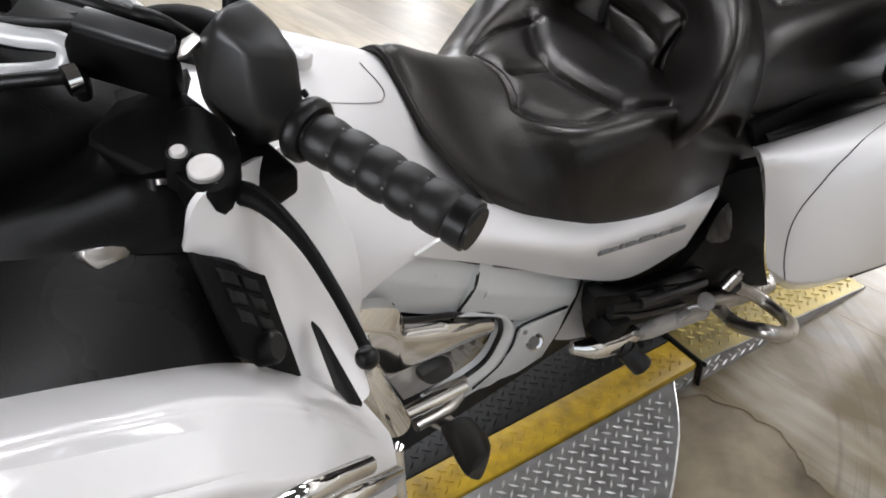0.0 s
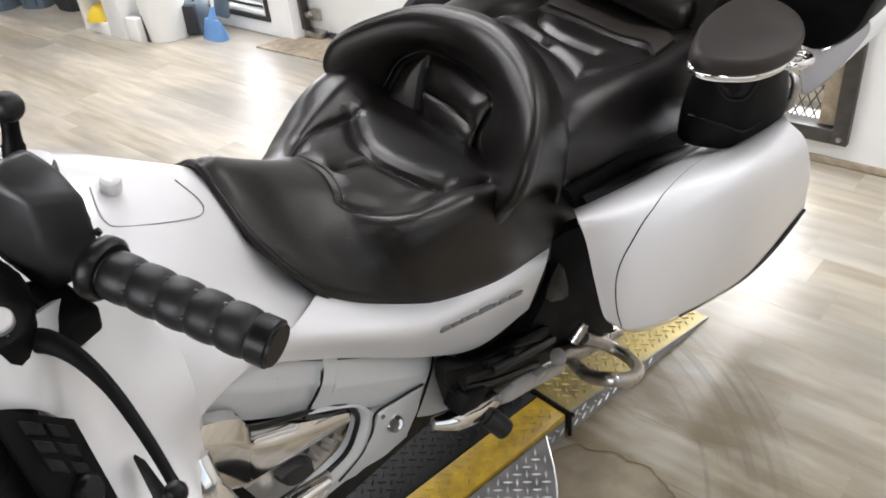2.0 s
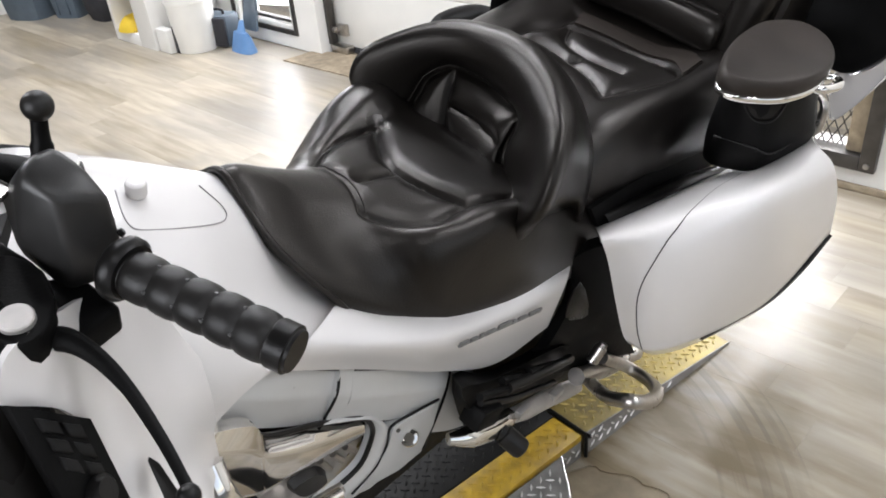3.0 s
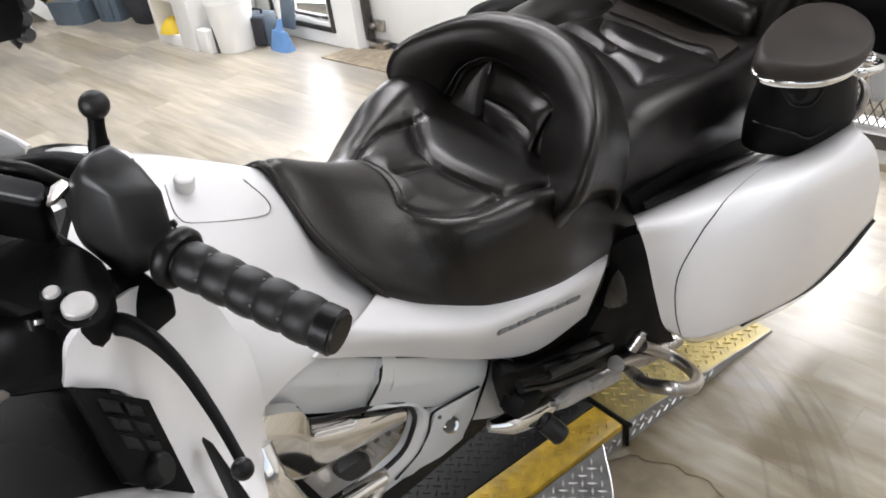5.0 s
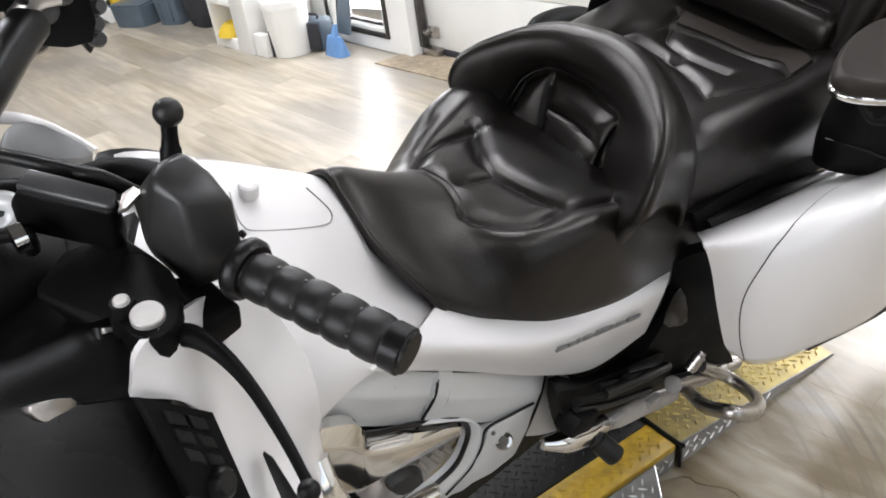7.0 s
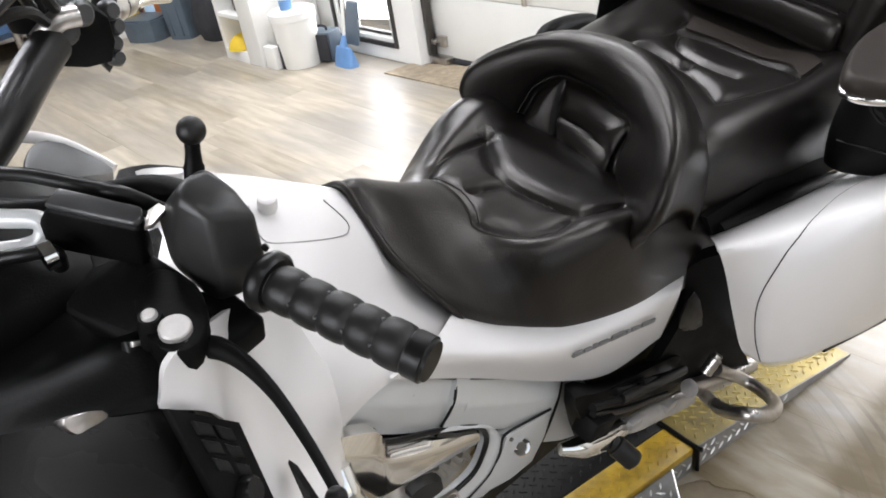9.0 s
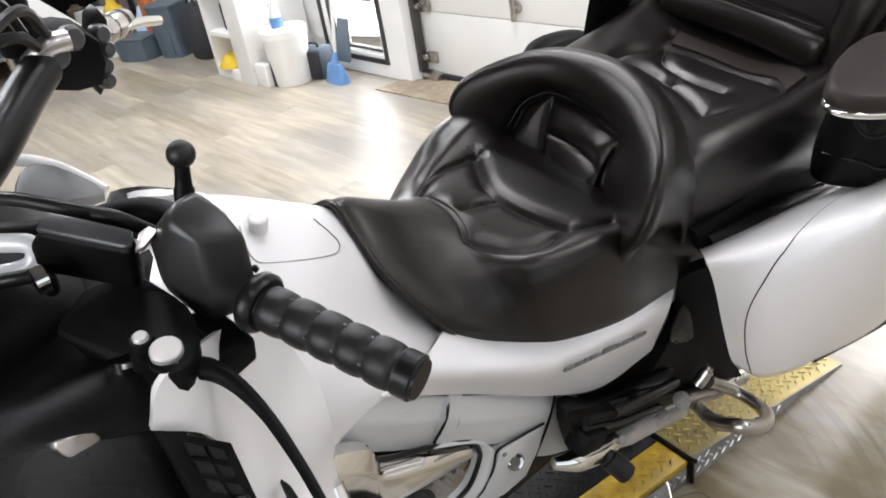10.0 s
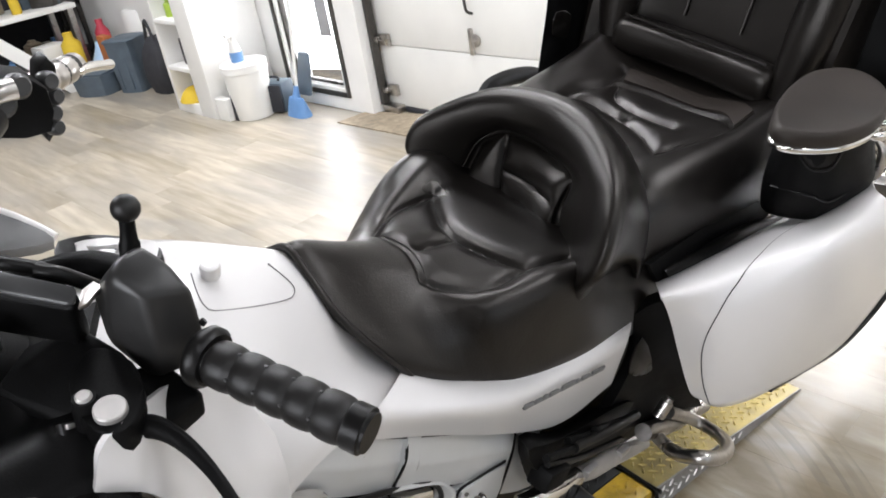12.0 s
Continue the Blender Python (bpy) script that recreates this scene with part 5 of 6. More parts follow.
# fairing with switch panel, pocket and dash
part("fairing_leg", patch([
    [(0.274, -0.272, 1.042), (0.290, -0.270, 1.077), (0.332, -0.250, 1.070), (0.413, -0.190, 1.014)],
    [(0.310, -0.287, 1.014), (0.330, -0.275, 1.018), (0.365, -0.255, 0.999), (0.447, -0.185, 0.905)],
    [(0.318, -0.310, 0.952), (0.351, -0.290, 0.946), (0.392, -0.262, 0.916), (0.484, -0.180, 0.793)],
    [(0.315, -0.330, 0.929), (0.358, -0.315, 0.900), (0.392, -0.280, 0.871), (0.477, -0.190, 0.741)],
    [(0.355, -0.360, 0.896), (0.369, -0.350, 0.886), (0.396, -0.300, 0.840), (0.437, -0.240, 0.769)]], 0.006), PEARL, bike, "white inner fairing leg")
part("fairing_vent", slab([(0.346, -0.305, 0.948), (0.351, -0.308, 0.938), (0.350, -0.368, 0.912), (0.341, -0.365, 0.922), (0.337, -0.352, 0.928)], (-0.004, -0.004, 0.002), 0.001), SATIN, bike, "narrow black vent slot")
shoulder = panel("fairing_shoulder", [
    [(0.099, -0.330, 1.075), (0.145, -0.330, 1.055), (0.199, -0.330, 1.026), (0.266, -0.330, 0.984), (0.313, -0.332, 0.935), (0.356, -0.362, 0.895)],
    [(0.102, -0.355, 1.098), (0.144, -0.358, 1.082), (0.194, -0.360, 1.059), (0.255, -0.360, 1.019), (0.306, -0.365, 0.966), (0.359, -0.392, 0.892)],
    [(0.107, -0.400, 1.140), (0.144, -0.405, 1.129), (0.185, -0.410, 1.114), (0.236, -0.410, 1.082), (0.291, -0.410, 1.015), (0.350, -0.410, 0.904)],
    [(0.104, -0.410, 1.137), (0.139, -0.415, 1.126), (0.185, -0.420, 1.106), (0.234, -0.425, 1.080), (0.293, -0.425, 1.004), (0.345, -0.420, 0.904)],
    [(0.105, -0.450, 1.167), (0.134, -0.455, 1.152), (0.179, -0.460, 1.129), (0.225, -0.460, 1.091), (0.281, -0.450, 1.013), (0.343, -0.425, 0.891)],
    [(0.095, -0.450, 1.091), (0.131, -0.455, 1.067), (0.181, -0.460, 1.023), (0.240, -0.460, 0.982), (0.297, -0.445, 0.919), (0.348, -0.420, 0.845)]], "white fairing side with sculpted ridges", bike, PEARL, 0.006)
part("fairing_trim", tube([(0.230, -0.463, 1.064), (0.256, -0.463, 1.056), (0.297, -0.450, 1.010)], 0.006, 10), CHROME, shoulder, "chrome trim strip")
part("fairing_trim", tube([(0.255, -0.463, 1.027), (0.287, -0.458, 1.002), (0.332, -0.435, 0.929)], 0.006, 10), CHROME, shoulder, "chrome trim strip")
swp = [Vector((0.274, -0.275, 1.043)), Vector((0.314, -0.291, 1.008)), Vector((0.313, -0.334, 0.937)), Vector((0.273, -0.328, 0.990))]
audio = part("switch_panel", slab(swp, (0.004, -0.004, 0.003), 0.001), PLASTIC, bike, "black audio switch panel")


def on_panel(u, v):
    return swp[0].lerp(swp[1], u).lerp(swp[3].lerp(swp[2], u), v)


for u0 in (0.22, 0.52):
    for v0 in (0.08, 0.27, 0.46):
        part("button", slab([on_panel(u0 + a, v0 + b + 0.02) for a, b in ((0, 0), (0.24, 0), (0.24, 0.14), (0, 0.14))], (0.006, -0.007, 0.005), 0.0015), SATIN, audio)
kc = on_panel(0.55, 0.8)
part("knob", lathe(kc, kc + Vector((0.009, -0.010, 0.008)), [(0, 0.013), (0.8, 0.012), (1, 0.009)]), SATIN, audio)
part("knob_mark", tube([on_panel(0.3, 0.72), on_panel(0.38, 0.88), on_panel(0.7, 0.93)], 0.0015, 6), CHROME, audio)
pocket = part("pocket_lid", patch([
    [(0.127, -0.236, 1.087), (0.285, -0.262, 1.028)],
    [(0.096, -0.322, 1.061), (0.280, -0.325, 0.967)]], 0.006), GLASSY, bike, "smoked dark storage lid")
part("pocket_latch", slab([(0.215, -0.247, 1.054), (0.238, -0.247, 1.043), (0.237, -0.250, 1.031), (0.217, -0.252, 1.040)], (0.006, -0.008, 0.006), 0.001, 3), STEEL, pocket, "brushed metal latch")
cowl = part("dash_cowl", patch([
    [(0.134, -0.020, 0.964), (0.220, -0.030, 0.978), (0.291, -0.040, 0.996), (0.375, -0.060, 1.011)],
    [(0.123, -0.130, 1.008), (0.193, -0.130, 0.996), (0.252, -0.140, 1.001), (0.320, -0.150, 1.028)],
    [(0.128, -0.195, 1.063), (0.187, -0.200, 1.052), (0.234, -0.205, 1.047), (0.302, -0.215, 1.054)],
    [(0.127, -0.236, 1.085), (0.178, -0.238, 1.063), (0.216, -0.240, 1.046), (0.286, -0.258, 1.046)],
    [(0.124, -0.240, 1.081), (0.176, -0.244, 1.064), (0.215, -0.247, 1.050), (0.276, -0.268, 1.036)]], 0.01), PLASTIC, bike, "black dash cowling")
part("dash_switch", slab([(0.277, -0.212, 1.055), (0.295, -0.214, 1.049), (0.291, -0.228, 1.035), (0.271, -0.226, 1.041)], (0.004, -0.006, 0.004), 0.002), SATIN, cowl)
part("switch_tip", slab([(0.281, -0.222, 1.061), (0.292, -0.223, 1.057), (0.290, -0.224, 1.054), (0.280, -0.224, 1.058)], (0.002, -0.003, 0.002), 0.001), STEEL, cowl)
part("dash", loft([[(x, y, z) for y, z in ((0.22, 0.84), (0.22, 0.98), (0.12, 1.03), (-0.06, 1.03), (-0.10, 0.97), (-0.10, 0.84))] for x in (-0.15, 0.05, 0.26)] + [
    [(0.34, y, z) for y, z in ((0.17, 0.84), (0.17, 0.93), (0.10, 0.975), (-0.06, 0.975), (-0.08, 0.93), (-0.08, 0.84))]], 3, 4), PLASTIC, bike, "black instrument surround")
part("fork_shroud", box((0.05, -0.16, 0.60), (0.34, 0.20, 0.90), 0.03), PLASTIC, bike)
console = part("tank_console", slab([(0.398, 0.084, 0.985), (0.440, 0.058, 0.985), (0.473, 0.009, 0.980), (0.441, -0.028, 0.980), (0.404, -0.010, 0.980), (0.380, 0.033, 0.985)], (0, 0, -0.03), 0.003, 3), SATIN, bike, "black tank console")
part("console_display", slab([(0.438, 0.034, 0.988), (0.463, 0.015, 0.988), (0.466, -0.003, 0.988), (0.437, -0.032, 0.988), (0.424, -0.012, 0.988)], (0, 0, 0.004), 0.001, 2), PEARL, console, "white framed display")
for k in range(2):
    part("display_window", slab([(0.441, 0.014, 0.993), (0.451, 0.009, 0.993), (0.447, -0.003, 0.993), (0.438, 0.003, 0.993)] if k == 0 else [(0.437, -0.007, 0.993), (0.450, -0.011, 0.993), (0.442, -0.025, 0.993), (0.434, -0.023, 0.993)], (0, 0, 0.002)), GLASSY, console)
part("lid_far", slab([(0.350, 0.240, 0.944), (0.377, 0.240, 0.950), (0.415, 0.220, 0.919), (0.426, 0.200, 0.903), (0.361, 0.180, 0.935), (0.331, 0.200, 0.938)], (0, 0.01, -0.02), 0.003, 3), GREYLID, bike, "grey far pocket lid")
part("fairing_far", tube([(0.303, 0.270, 0.967), (0.360, 0.270, 0.945), (0.392, 0.260, 0.928), (0.420, 0.240, 0.903), (0.433, 0.220, 0.891)], 0.008, 10), PEARL, bike, "white far fairing edge")

# handlebar controls
GRIP0, GRIP1 = Vector((0.377, -0.255, 1.085)), Vector((0.421, -0.383, 1.078))
prof = [(0, 0.0145), (0.04, 0.0168)]
for k in range(5):
    a = 0.06 + k * 0.165
    prof += [(a, 0.0158), (a + 0.02, 0.0173), (a + 0.06, 0.0180), (a + 0.11, 0.0180), (a + 0.145, 0.0173), (a + 0.164, 0.0158)]
prof += [(0.89, 0.0168), (0.985, 0.0168), (1.0, 0.015)]
grip = part("grip", lathe(GRIP0, GRIP1, prof, 28), RUBBER, bike, "black ribbed rubber grip")
axis = (GRIP1 - GRIP0).normalized()
gs = axis.cross(Vector((0, 0, 1))).normalized()
for k in range(1, 5):
    for ang in (25, 100, 165):
        n = gs * math.cos(radians(ang)) + Vector((0, 0, 1)) * math.sin(radians(ang))
        c = GRIP0.lerp(GRIP1, 0.06 + k * 0.165) + n * 0.0155
        part("grip_stud", lathe(c, c + n * 0.0018, [(0, 0.0017), (0.6, 0.0016), (1, 0.0009)], 8), DULL, grip)
part("grip_cap", lathe(GRIP0.lerp(GRIP1, 0.90), GRIP0.lerp(GRIP1, 1.012), [(0, 0.0175), (0.8, 0.0175), (0.82, 0.0155), (1, 0.015)], 28), SATIN, grip, "dark metal end cap")
def hull(points, bevel, segments=3):
    """A moulded block: the hull of its corners with rounded edges."""
    bm = bmesh.new()
    for p in points:
        bm.verts.new(p)
    bmesh.ops.convex_hull(bm, input=bm.verts[:])
    bmesh.ops.delete(bm, geom=[v for v in bm.verts if not v.link_faces], context="VERTS")
    bmesh.ops.dissolve_limit(bm, angle_limit=radians(14), verts=bm.verts[:], edges=bm.edges[:])
    bmesh.ops.bevel(bm, geom=bm.edges[:], offset=bevel, segments=segments, affect="EDGES", profile=0.5, clamp_overlap=True)
    return bm


HOUSING = material("grained_black_housing", (0.016, 0.0155, 0.015), 0.38, 0, 0.2, 20, 0.06, 700, spec=0.5)
house = part("switch_housing", hull([(x + 0.010, y + 0.008, z + 0.003) for x, y, z in (
    (0.378, -0.188, 1.150), (0.387, -0.206, 1.140), (0.393, -0.226, 1.122), (0.357, -0.222, 1.136), (0.345, -0.198, 1.142), (0.358, -0.190, 1.150),
    (0.395, -0.230, 1.088), (0.352, -0.226, 1.080), (0.338, -0.190, 1.096), (0.374, -0.152, 1.112), (0.346, -0.152, 1.100),
    (0.392, -0.236, 1.060), (0.350, -0.222, 1.052), (0.342, -0.170, 1.060), (0.378, -0.160, 1.062))], 0.010, 4), HOUSING, bike, "black handlebar switch housing")
# added black body hiding the white leg where dark cowling and shadow lie
part("dark_bar_filler", hull([(0.330, -0.150, 1.075), (0.322, -0.172, 1.068), (0.298, -0.112, 1.045), (0.344, -0.190, 1.065), (0.346, -0.224, 1.052), (0.300, -0.238, 1.050), (0.284, -0.205, 1.040), (0.262, -0.135, 1.040), (0.320, -0.235, 1.02), (0.280, -0.150, 1.0), (0.340, -0.170, 1.01)], 0.006), PLASTIC, bike, "added black body for dark cowling and shadow")
house.location = (-0.010, -0.008, -0.003)
part("grip_flange", lathe(GRIP0 + Vector((-0.001, 0.006, 0)), GRIP0 + Vector((0.003, -0.008, 0)), [(0, 0.02), (0.3, 0.0235), (0.7, 0.0235), (1, 0.02)], 24), SATIN, grip)
part("switch_box", hull([(0.347, -0.191, 1.060), (0.374, -0.202, 1.060), (0.379, -0.251, 1.060), (0.347, -0.251, 1.050), (0.332, -0.222, 1.055), (0.347, -0.191, 1.03), (0.374, -0.202, 1.03), (0.379, -0.249, 1.034), (0.347, -0.249, 1.024), (0.326, -0.225, 1.028)], 0.004), PLASTIC, house)
for k in range(6):
    c = Vector((0.388, -0.186, 1.140)).lerp(Vector((0.401, -0.221, 1.094)), k / 5)
    part("housing_screw", lathe(c, c + Vector((0.003, -0.001, 0.002)), [(0, 0.0035), (1, 0.0025)], 8), SATIN, house)
ball = (0.384, -0.160, 1.163)
mount = part("ball_stem", lathe((0.374, -0.166, 1.105), ball, [(0, 0.0078), (0.52, 0.0078), (0.56, 0.0066), (0.72, 0.0058), (1, 0.0058)], 16), PLASTIC, bike, "black ball mount stem")
ball_bm = bmesh.new()
bmesh.ops.create_uvsphere(ball_bm, u_segments=20, v_segments=14, radius=0.0108, matrix=Matrix.Translation(ball))
part("ball", ball_bm, RUBBER, mount, "black rubber mounting ball")
perch = part("lever_perch", slab([(0.298, -0.203, 1.080), (0.325, -0.184, 1.080), (0.340, -0.215, 1.080), (0.328, -0.255, 1.077), (0.306, -0.271, 1.080), (0.293, -0.263, 1.080), (0.290, -0.236, 1.077)], (0, 0, -0.035), 0.004, 3), PLASTIC, bike, "black clutch lever perch")
part("pivot_bolt", lathe((0.306, -0.25, 1.074), (0.3058, -0.2508, 1.0845), [(0, 0.0115), (0.9, 0.0115), (1, 0.0105)], 20), BRIGHT, perch, "bright pivot bolt")
boss2 = part("perch_boss", lathe((0.297, -0.232, 1.06), (0.297, -0.2325, 1.086), [(0, 0.011), (0.8, 0.0095), (1, 0.008)], 16), PLASTIC, perch)
part("boss_bolt", lathe((0.297, -0.2325, 1.084), (0.2968, -0.2328, 1.089), [(0, 0.0060), (0.7, 0.0058), (1, 0.0045)], 16), BRIGHT, perch, "small bright bolt")
lever = part("clutch_lever", tube([(0.302, -0.229, 1.060), (0.311, -0.252, 1.060), (0.326, -0.266, 1.060), (0.333, -0.291, 1.060), (0.334, -0.327, 1.060), (0.329, -0.370, 1.060), (0.323, -0.403, 1.060), (0.320, -0.415, 1.060)], 0.009, 12, 8, [0.009, 0.0092, 0.0084, 0.0066, 0.0050, 0.0042, 0.0038, 0.0045], 0.7), PLASTIC, bike, "black curved clutch lever")
lb = Vector((0.319, -0.415, 1.060))
lb_bm = bmesh.new()
bmesh.ops.create_uvsphere(lb_bm, u_segments=16, v_segments=10, radius=0.0072, matrix=Matrix.Translation(lb))
part("lever_end", lb_bm, SATIN, lever)
res_top = [(0.295, -0.113, 1.122), (0.331, -0.173, 1.122), (0.326, -0.180, 1.117), (0.320, -0.178, 1.115), (0.281, -0.116, 1.115)]
res = part("fluid_reservoir", hull(res_top + [(0.275, -0.104, 1.100), (0.275, -0.100, 1.070), (0.322, -0.168, 1.070), (0.335, -0.165, 1.075), (0.300, -0.095, 1.075)], 0.003, 2), PLASTIC, bike, "dark fluid reservoir with a dull lid")
part("reservoir_lid", hull([(x, y, z + d) for x, y, z in res_top for d in (0.001, 0.006)], 0.002, 2), DULL, res, "dull grey lid")
part("bracket_tab", slab([(0.325, -0.184, 1.119), (0.331, -0.185, 1.119), (0.348, -0.174, 1.119), (0.346, -0.165, 1.119), (0.336, -0.168, 1.119)], (0, 0, -0.004), 0.001), STEEL, bike)
part("handlebar", tube([(0.385, -0.15, 1.09), (0.36, -0.10, 1.085), (0.30, -0.06, 1.07), (0.25, 0.0, 1.06), (0.26, 0.06, 1.065)], 0.013, 12), PLASTIC, bike, "black handlebar tube")
for a in ([(0.263, -0.016, 1.100), (0.287, -0.056, 1.110), (0.307, -0.085, 1.110), (0.332, -0.104, 1.100)], [(0.319, -0.133, 1.125), (0.332, -0.144, 1.120), (0.352, -0.151, 1.100)], [(0.231, -0.070, 1.060), (0.259, -0.096, 1.070), (0.275, -0.120, 1.080), (0.277, -0.115, 1.060)]):
    part("cable", tube(a, 0.006, 10), SATIN, bike)
part("hose_clip", lathe((0.264, -0.134, 1.090), (0.273, -0.134, 1.090), [(0, 0.011), (1, 0.011)], 12), CHROME, bike)
part("meter_rim", tube([(0.235, -0.028, 1.080), (0.260, -0.056, 1.080), (0.280, -0.075, 1.080), (0.281, -0.080, 1.070), (0.268, -0.076, 1.060), (0.221, -0.039, 1.050)], 0.008, 10), PEARL_SHADE, bike, "grey meter rim")

# right-hand end of the bar, beyond the dash
part("bar_riser", tube([(0.263, 0.060, 1.052), (0.312, 0.100, 1.065), (0.365, 0.160, 1.074), (0.403, 0.200, 1.079)], 0.021, 14), SATIN, bike, "black right handlebar")
rh = part("right_housing", slab([(0.409, 0.220, 1.099), (0.446, 0.220, 1.102), (0.477, 0.220, 1.079), (0.468, 0.220, 1.026), (0.409, 0.220, 1.040), (0.397, 0.220, 1.067)], (0.0, 0.05, 0.0), 0.006, 2), PLASTIC, bike, "black right switch housing")
RG0, RG1 = Vector((0.456, 0.300, 1.040)), Vector((0.584, 0.420, 1.001))
part("right_grip", lathe(RG0, RG1, [(f, r * 1.05) for f, r in prof], 20), STEEL, bike, "ribbed metal right grip")
for f in (0.25, 0.45, 0.65, 0.85):
    part("grip_band", lathe(RG0.lerp(RG1, f), RG0.lerp(RG1, f + 0.06), [(0, 0.0185), (1, 0.0185)], 18), RUBBER, bike, "black rubber band on the right grip")
part("brake_lever", tube([(0.430, 0.280, 1.027), (0.496, 0.340, 1.019), (0.583, 0.400, 1.002), (0.641, 0.440, 0.977)], 0.007, 10), CHROME, bike, "polished brake lever")
for p, q in (((0.493, 0.280, 1.041), (0.503, 0.300, 1.017)), ((0.483, 0.280, 1.016), (0.498, 0.300, 0.994)), ((0.475, 0.280, 1.052), (0.482, 0.300, 1.030))):
    part("right_switch", tube([p, q], 0.007, 8), CHROME, rh)
part("right_perch", slab([(0.487, 0.260, 1.087), (0.506, 0.260, 1.082), (0.483, 0.260, 1.002), (0.470, 0.260, 1.003)], (0.0, 0.03, 0.0), 0.004, 2), SATIN, bike)
for k, (px, pz) in enumerate(((0.0, 0.0), (0.012, 0.012), (-0.01, 0.02))):
    part("cable", tube([Vector((0.406, 0.200, 1.101)) + Vector((px, 0, pz)), Vector((0.379, 0.160, 1.137)) + Vector((px, 0, pz * 2)), Vector((0.332, 0.120, 1.150)) + Vector((px, 0, pz)), Vector((0.280, 0.080, 1.135))], 0.006, 8), SATIN, bike)
part("right_mirror_stem", tube([(0.400, 0.240, 1.088), (0.397, 0.240, 1.114), (0.400, 0.240, 1.162)], 0.022, 12), PLASTIC, bike)

for p, r in (((0.486, 0.255, 1.072), 0.012), ((0.489, 0.255, 1.052), 0.010), ((0.481, 0.255, 1.033), 0.011), ((0.480, 0.255, 1.014), 0.010), ((0.420, 0.215, 1.084), 0.017), ((0.442, 0.215, 1.096), 0.014)):
    c = Vector(p)
    part("right_button", lathe(c, c + Vector((0.004, -0.014, 0.004)), [(0, r), (0.7, r), (1, r * 0.7)], 14), DULL, rh, "dull grey round button")
part("right_clamp", tube([(0.394, 0.205, 1.084), (0.415, 0.200, 1.101), (0.437, 0.200, 1.101)], 0.012, 12), STEEL, rh, "bare metal bar clamp")
part("gauge_trim", join(
    slab([(0.402, 0.043, 1.000), (0.412, 0.047, 1.000), (0.442, 0.024, 1.000), (0.434, 0.016, 1.000)], (0, 0, -0.006), 0.001, 2),
    slab([(0.402, 0.043, 1.000), (0.410, 0.038, 1.000), (0.402, 0.006, 1.000), (0.393, 0.014, 1.000)], (0, 0, -0.006), 0.001, 2),
    slab([(0.407, 0.026, 1.000), (0.428, 0.013, 1.000), (0.423, 0.008, 1.000), (0.405, 0.018, 1.000)], (0, 0, -0.006), 0.001, 2)), PEARL, bike, "white gauge surround trim")
# ---- the lift ----
def lozenges(x0, x1, y0, y1, place, pitch=0.0215, size=0.0118, high=0.0032):
    """Raised bars of tread plate in alternating directions, laid on a surface by place(u, v, h)."""
    verts, faces = [], []
    step = pitch * math.sqrt(0.5)
    nx, ny = int((x1 - x0) / step), int((y1 - y0) / step)
    for i in range((nx + ny) // 2 + 1):
        for j in range(-(nx // 2) - 1, ny // 2 + 2):
            u, v = x0 + (i - j + 0.5) * step, y0 + (i + j + 0.5) * step
            if u > x1 - size or v > y1 - size or u < x0 + size or v < y0 + size:
                continue
            d = Vector((1, 1)) if (i + j) % 2 else Vector((1, -1))
            d = d.normalized()
            s = Vector((-d.y, d.x))
            n0 = len(verts)
            for a, b, h in ((-1, 0, 0), (0, 0.26, 0), (1, 0, 0), (0, -0.26, 0), (-0.55, 0, high), (0, 0.1, high), (0.55, 0, high), (0, -0.1, high)):
                q = Vector((u, v)) + size * (a * d + b * s)
                p = place(q.x, q.y, h)
                if p is None:
                    break
                verts.append(p)
            else:
                faces += [(n0, n0 + 1, n0 + 5, n0 + 4), (n0 + 1, n0 + 2, n0 + 6, n0 + 5), (n0 + 2, n0 + 3, n0 + 7, n0 + 6), (n0 + 3, n0, n0 + 4, n0 + 7), (n0 + 4, n0 + 5, n0 + 6, n0 + 7)]
                continue
            del verts[n0:]
    return verts, faces


def tread(name, geo, mat, parent):
    me = bpy.data.meshes.new(name)
    me.from_pydata([tuple(v) for v in geo[0]], [], geo[1])
    me.materials.append(mat)
    ob = new(name, me)
    ob.parent = parent
    return tagged(ob, kind="stuff")


LIFT = Matrix.Translation((1.39, 0.053, 0)) @ Matrix.Rotation(radians(-7.2), 4, "Z")
lift = thing("motorcycle_lift", "low tread-plate motorcycle lift, black deck with yellow edges, steel ramp", "motorcycle lift", LIFT)
LH = 0.075  # deck height; u runs to the rear from the hinge, v inwards from the edge
part("deck", box((-2.6, 0.094, LH - 0.03), (-0.012, 0.52, LH), 0.003), BLACKPLATE, lift, "black tread plate deck")
tread("deck_tread", lozenges(-1.1, -0.012, 0.094, 0.45, lambda u, v, h: (u, v, LH + h)), BLACKPLATE, lift)
for v0, v1 in ((0.0, 0.092), (0.522, 0.614)):
    part("edge_strip", box((-2.6, v0, LH - 0.02), (-0.012, v1, LH), 0.004), YELLOW, lift, "yellow painted tread plate edge")
tread("edge_tread", lozenges(-1.1, -0.012, 0.0, 0.092, lambda u, v, h: (u, v, LH + h)), YELLOW, lift)
part("skirt", box((-2.6, 0.002, 0.0), (-0.012, 0.014, LH - 0.022), 0.002), SHEET, lift, "steel tread plate skirt")
tread("skirt_tread", lozenges(-0.9, -0.012, 0.0, LH - 0.022, lambda u, v, h: (u, 0.002 - h, v)), TREAD, lift)
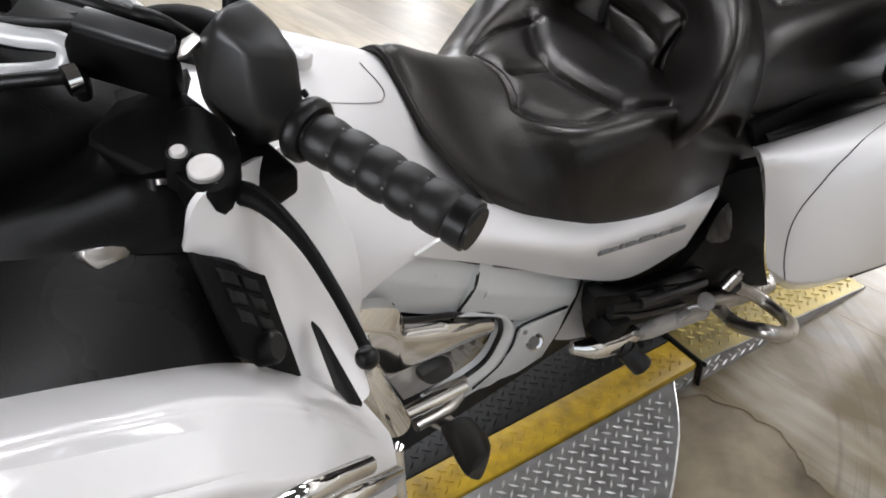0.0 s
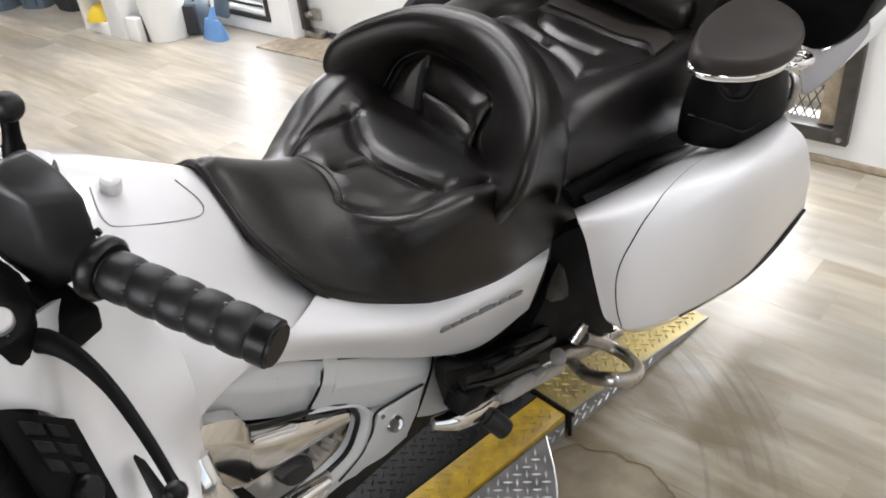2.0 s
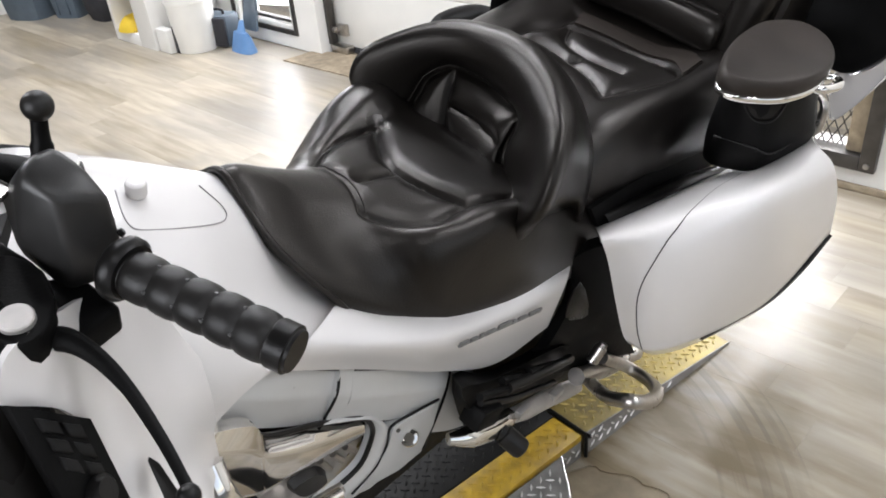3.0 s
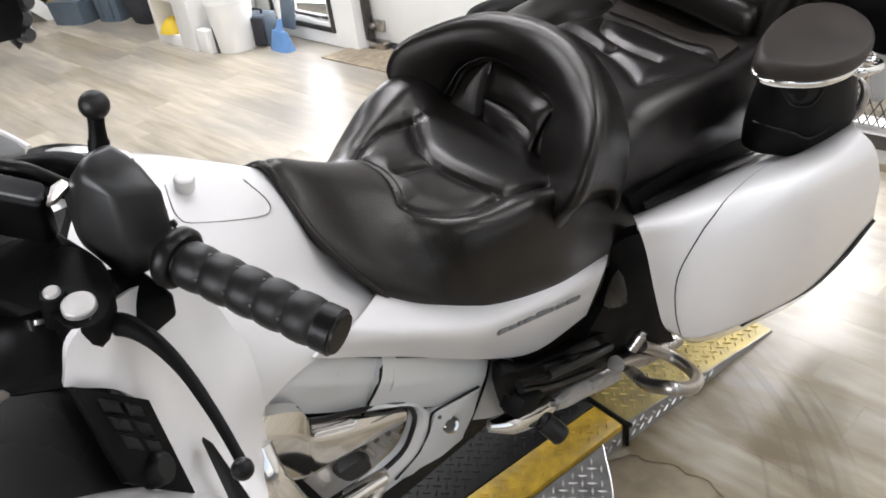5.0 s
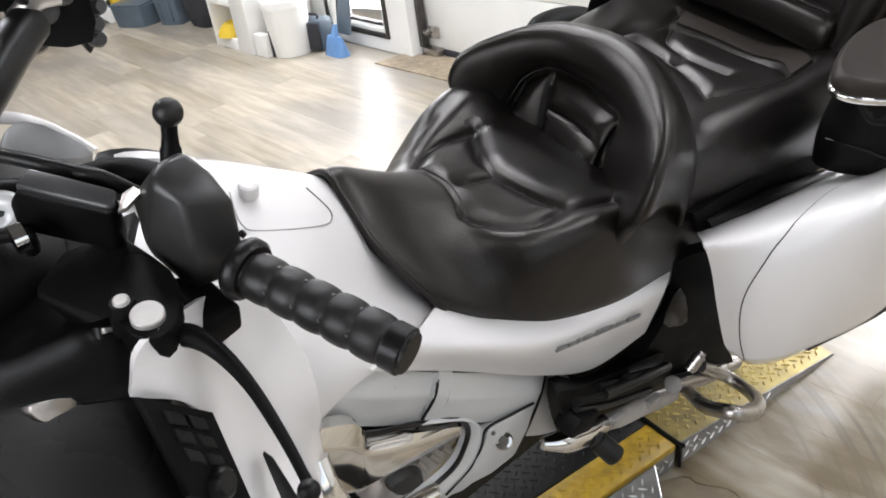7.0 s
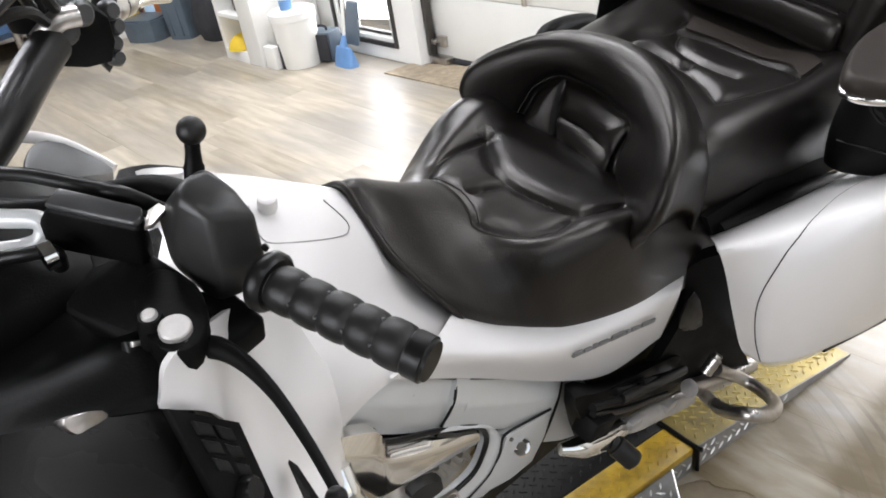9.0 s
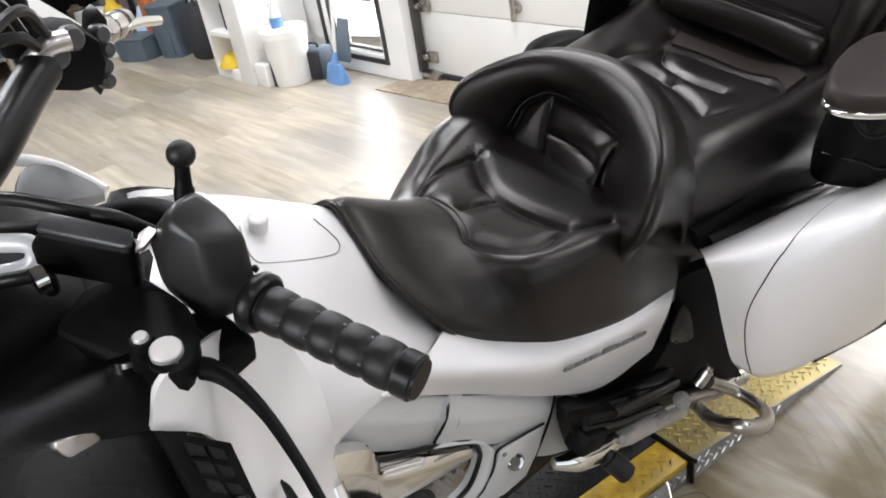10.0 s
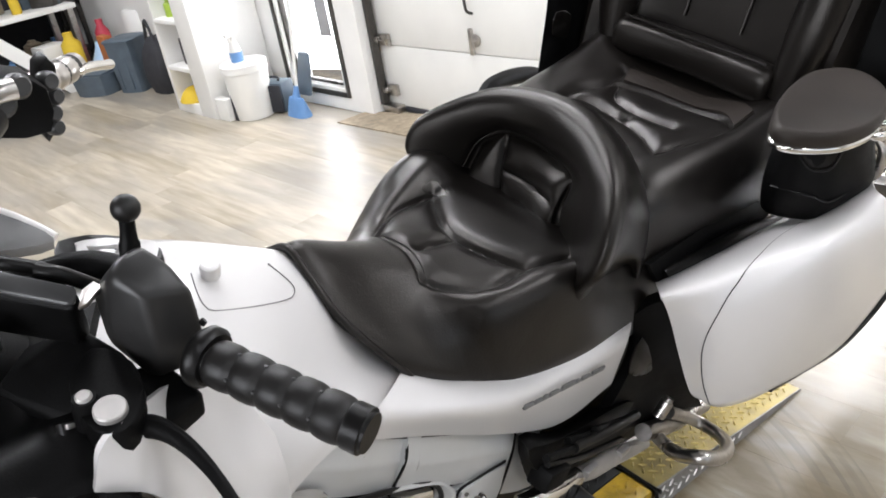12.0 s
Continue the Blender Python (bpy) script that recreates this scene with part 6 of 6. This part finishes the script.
part("hinge_gap", tube([(-0.004, -0.006, 0.004), (-0.004, -0.006, LH - 0.002), (-0.004, 0.004, LH + 0.001), (-0.004, 0.3, LH + 0.001), (-0.004, 0.61, LH + 0.001)], 0.005, 8, 4), SATIN, lift, "black hinge line")
RL = 0.607


def ramp_z(u):
    return LH - 0.002 - (LH - 0.008) * u / RL


part("ramp", slab([(0.003, 0.003, ramp_z(0)), (RL, 0.003, ramp_z(RL)), (RL, 0.614, ramp_z(RL)), (0.003, 0.614, ramp_z(0))], (0, 0, -0.005), 0.001), YELLOW_SHEET, lift, "worn yellow tread plate ramp", smooth=False)
tread("ramp_tread", lozenges(0.003, RL, 0.003, 0.56, lambda u, v, h: (u, v, ramp_z(u) + h), 0.0225, 0.0128, 0.0042), YELLOW_PALE, lift)
part("ramp_side", slab([(0.003, 0.0, ramp_z(0) - 0.001), (RL, 0.0, 0.006), (RL, 0.0, 0.0), (0.003, 0.0, 0.0)], (0, 0.0028, 0)), SHEET, lift, "steel tread plate ramp side", smooth=False)
tread("ramp_side_tread", lozenges(0.003, RL, 0.0, LH, lambda u, v, h: (u, -h, v) if v < ramp_z(u) - 0.004 else None), TREAD, lift)
# steel side plate with a rounded end beside the deck
PZ = LH - 0.004
BACK = LIFT.inverted()
edge = [(1.295, 0.054, 0.071), (1.213, -0.027, 0.071), (1.145, -0.079, 0.071), (1.045, -0.143, 0.071), (0.904, -0.213, 0.071), (0.754, -0.253, 0.071)]
arc = [tuple(BACK @ p)[:2] for p in spline(edge, 6)]
arc = [(x, min(y, -0.002)) for x, y in arc]
outline = [(x, y, PZ) for x, y in arc] + [(arc[-1][0] - 0.5, arc[-1][1], PZ), (arc[-1][0] - 0.5, -0.002, PZ)]
part("side_plate", slab(outline, (0, 0, -0.006), 0.001), SHEET, lift, "steel tread side plate with a rounded end", smooth=False)
part("plate_edge", tube([(x, y, PZ) for x, y in arc], 0.0025, 6, 1), TREAD, lift)


def in_plate(x, y):
    for (xa, ya), (xb, yb) in zip(arc, arc[1:]):
        if (ya - y) * (yb - y) <= 0 and ya != yb:
            return x < xa + (xb - xa) * (y - ya) / (yb - ya) - 0.012
    return False


ys = [a[1] for a in arc]
tread("plate_tread", lozenges(arc[-1][0] - 0.4, max(a[0] for a in arc), min(ys), -0.004, lambda u, v, h: (u, v, PZ + h) if in_plate(u, v) else None), TREAD, lift)
part("plate_leg", box((-0.45, -0.20, 0.0), (-0.41, -0.16, PZ - 0.007), 0.003), STEEL, lift)

# ---- floor planks, laid last ----
PW, PL = 0.152, 1.22
random.seed(11)
plank_me = bpy.data.meshes.new("plank")
pb = box((0, 0, -0.0039), (PW - 0.0002, PL - 0.0002, 0.0), 0.0003)
pb.to_mesh(plank_me)
pb.free()
plank_me.materials.append(PLANK)


def worn(x, y):
    """The torn patch beside the lift, with a ragged edge."""
    n = noise.noise(Vector((x * 6, y * 6, 0))) * 0.55 + noise.noise(Vector((x * 23, y * 23, 2))) * 0.22
    return ((x - 1.17) / 0.27) ** 2 + ((y + 0.15) / 0.24) ** 2 + n < 1


cut = []
for j in range(-8, 21):
    x = WX - 0.013 - (j + 9) * PW
    y = -2.0 - random.random() * PL
    while y < 6.6:
        y1 = y + PL
        touched = any(worn(x + PW * b, y + PL * a) for a in np.linspace(0, 1, 41) for b in (0, 0.25, 0.5, 0.75, 1))
        if touched:
            cut.append((x, y, y1))
        else:
            ob = new("plank", plank_me)
            ob.location = (x, y, 0)
            ob.parent = floor
        y = y1
# planks that end at the torn patch
for x, y0, y1 in cut:
    bm = bmesh.new()
    n, m = 400, 50
    grid = [[(x + (PW - 0.0005) * k / m, y0 + (PL - 0.0005) * i / n) for k in range(m + 1)] for i in range(n + 1)]
    vs = {}
    for i in range(n):
        for k in range(m):
            if worn((grid[i][k][0] + grid[i + 1][k + 1][0]) / 2, (grid[i][k][1] + grid[i + 1][k + 1][1]) / 2):
                continue
            f = []
            for a, b in ((i, k), (i + 1, k), (i + 1, k + 1), (i, k + 1)):
                if (a, b) not in vs:
                    vs[a, b] = bm.verts.new((*grid[a][b], 0))
                f.append(vs[a, b])
            bm.faces.new(f)
    if not bm.faces:
        bm.free()
        continue
    ext = bmesh.ops.extrude_face_region(bm, geom=bm.faces[:])
    bmesh.ops.translate(bm, vec=(0, 0, -0.0039), verts=[e for e in ext["geom"] if isinstance(e, bmesh.types.BMVert)])
    part("plank", bm, PLANK, floor, smooth=False)
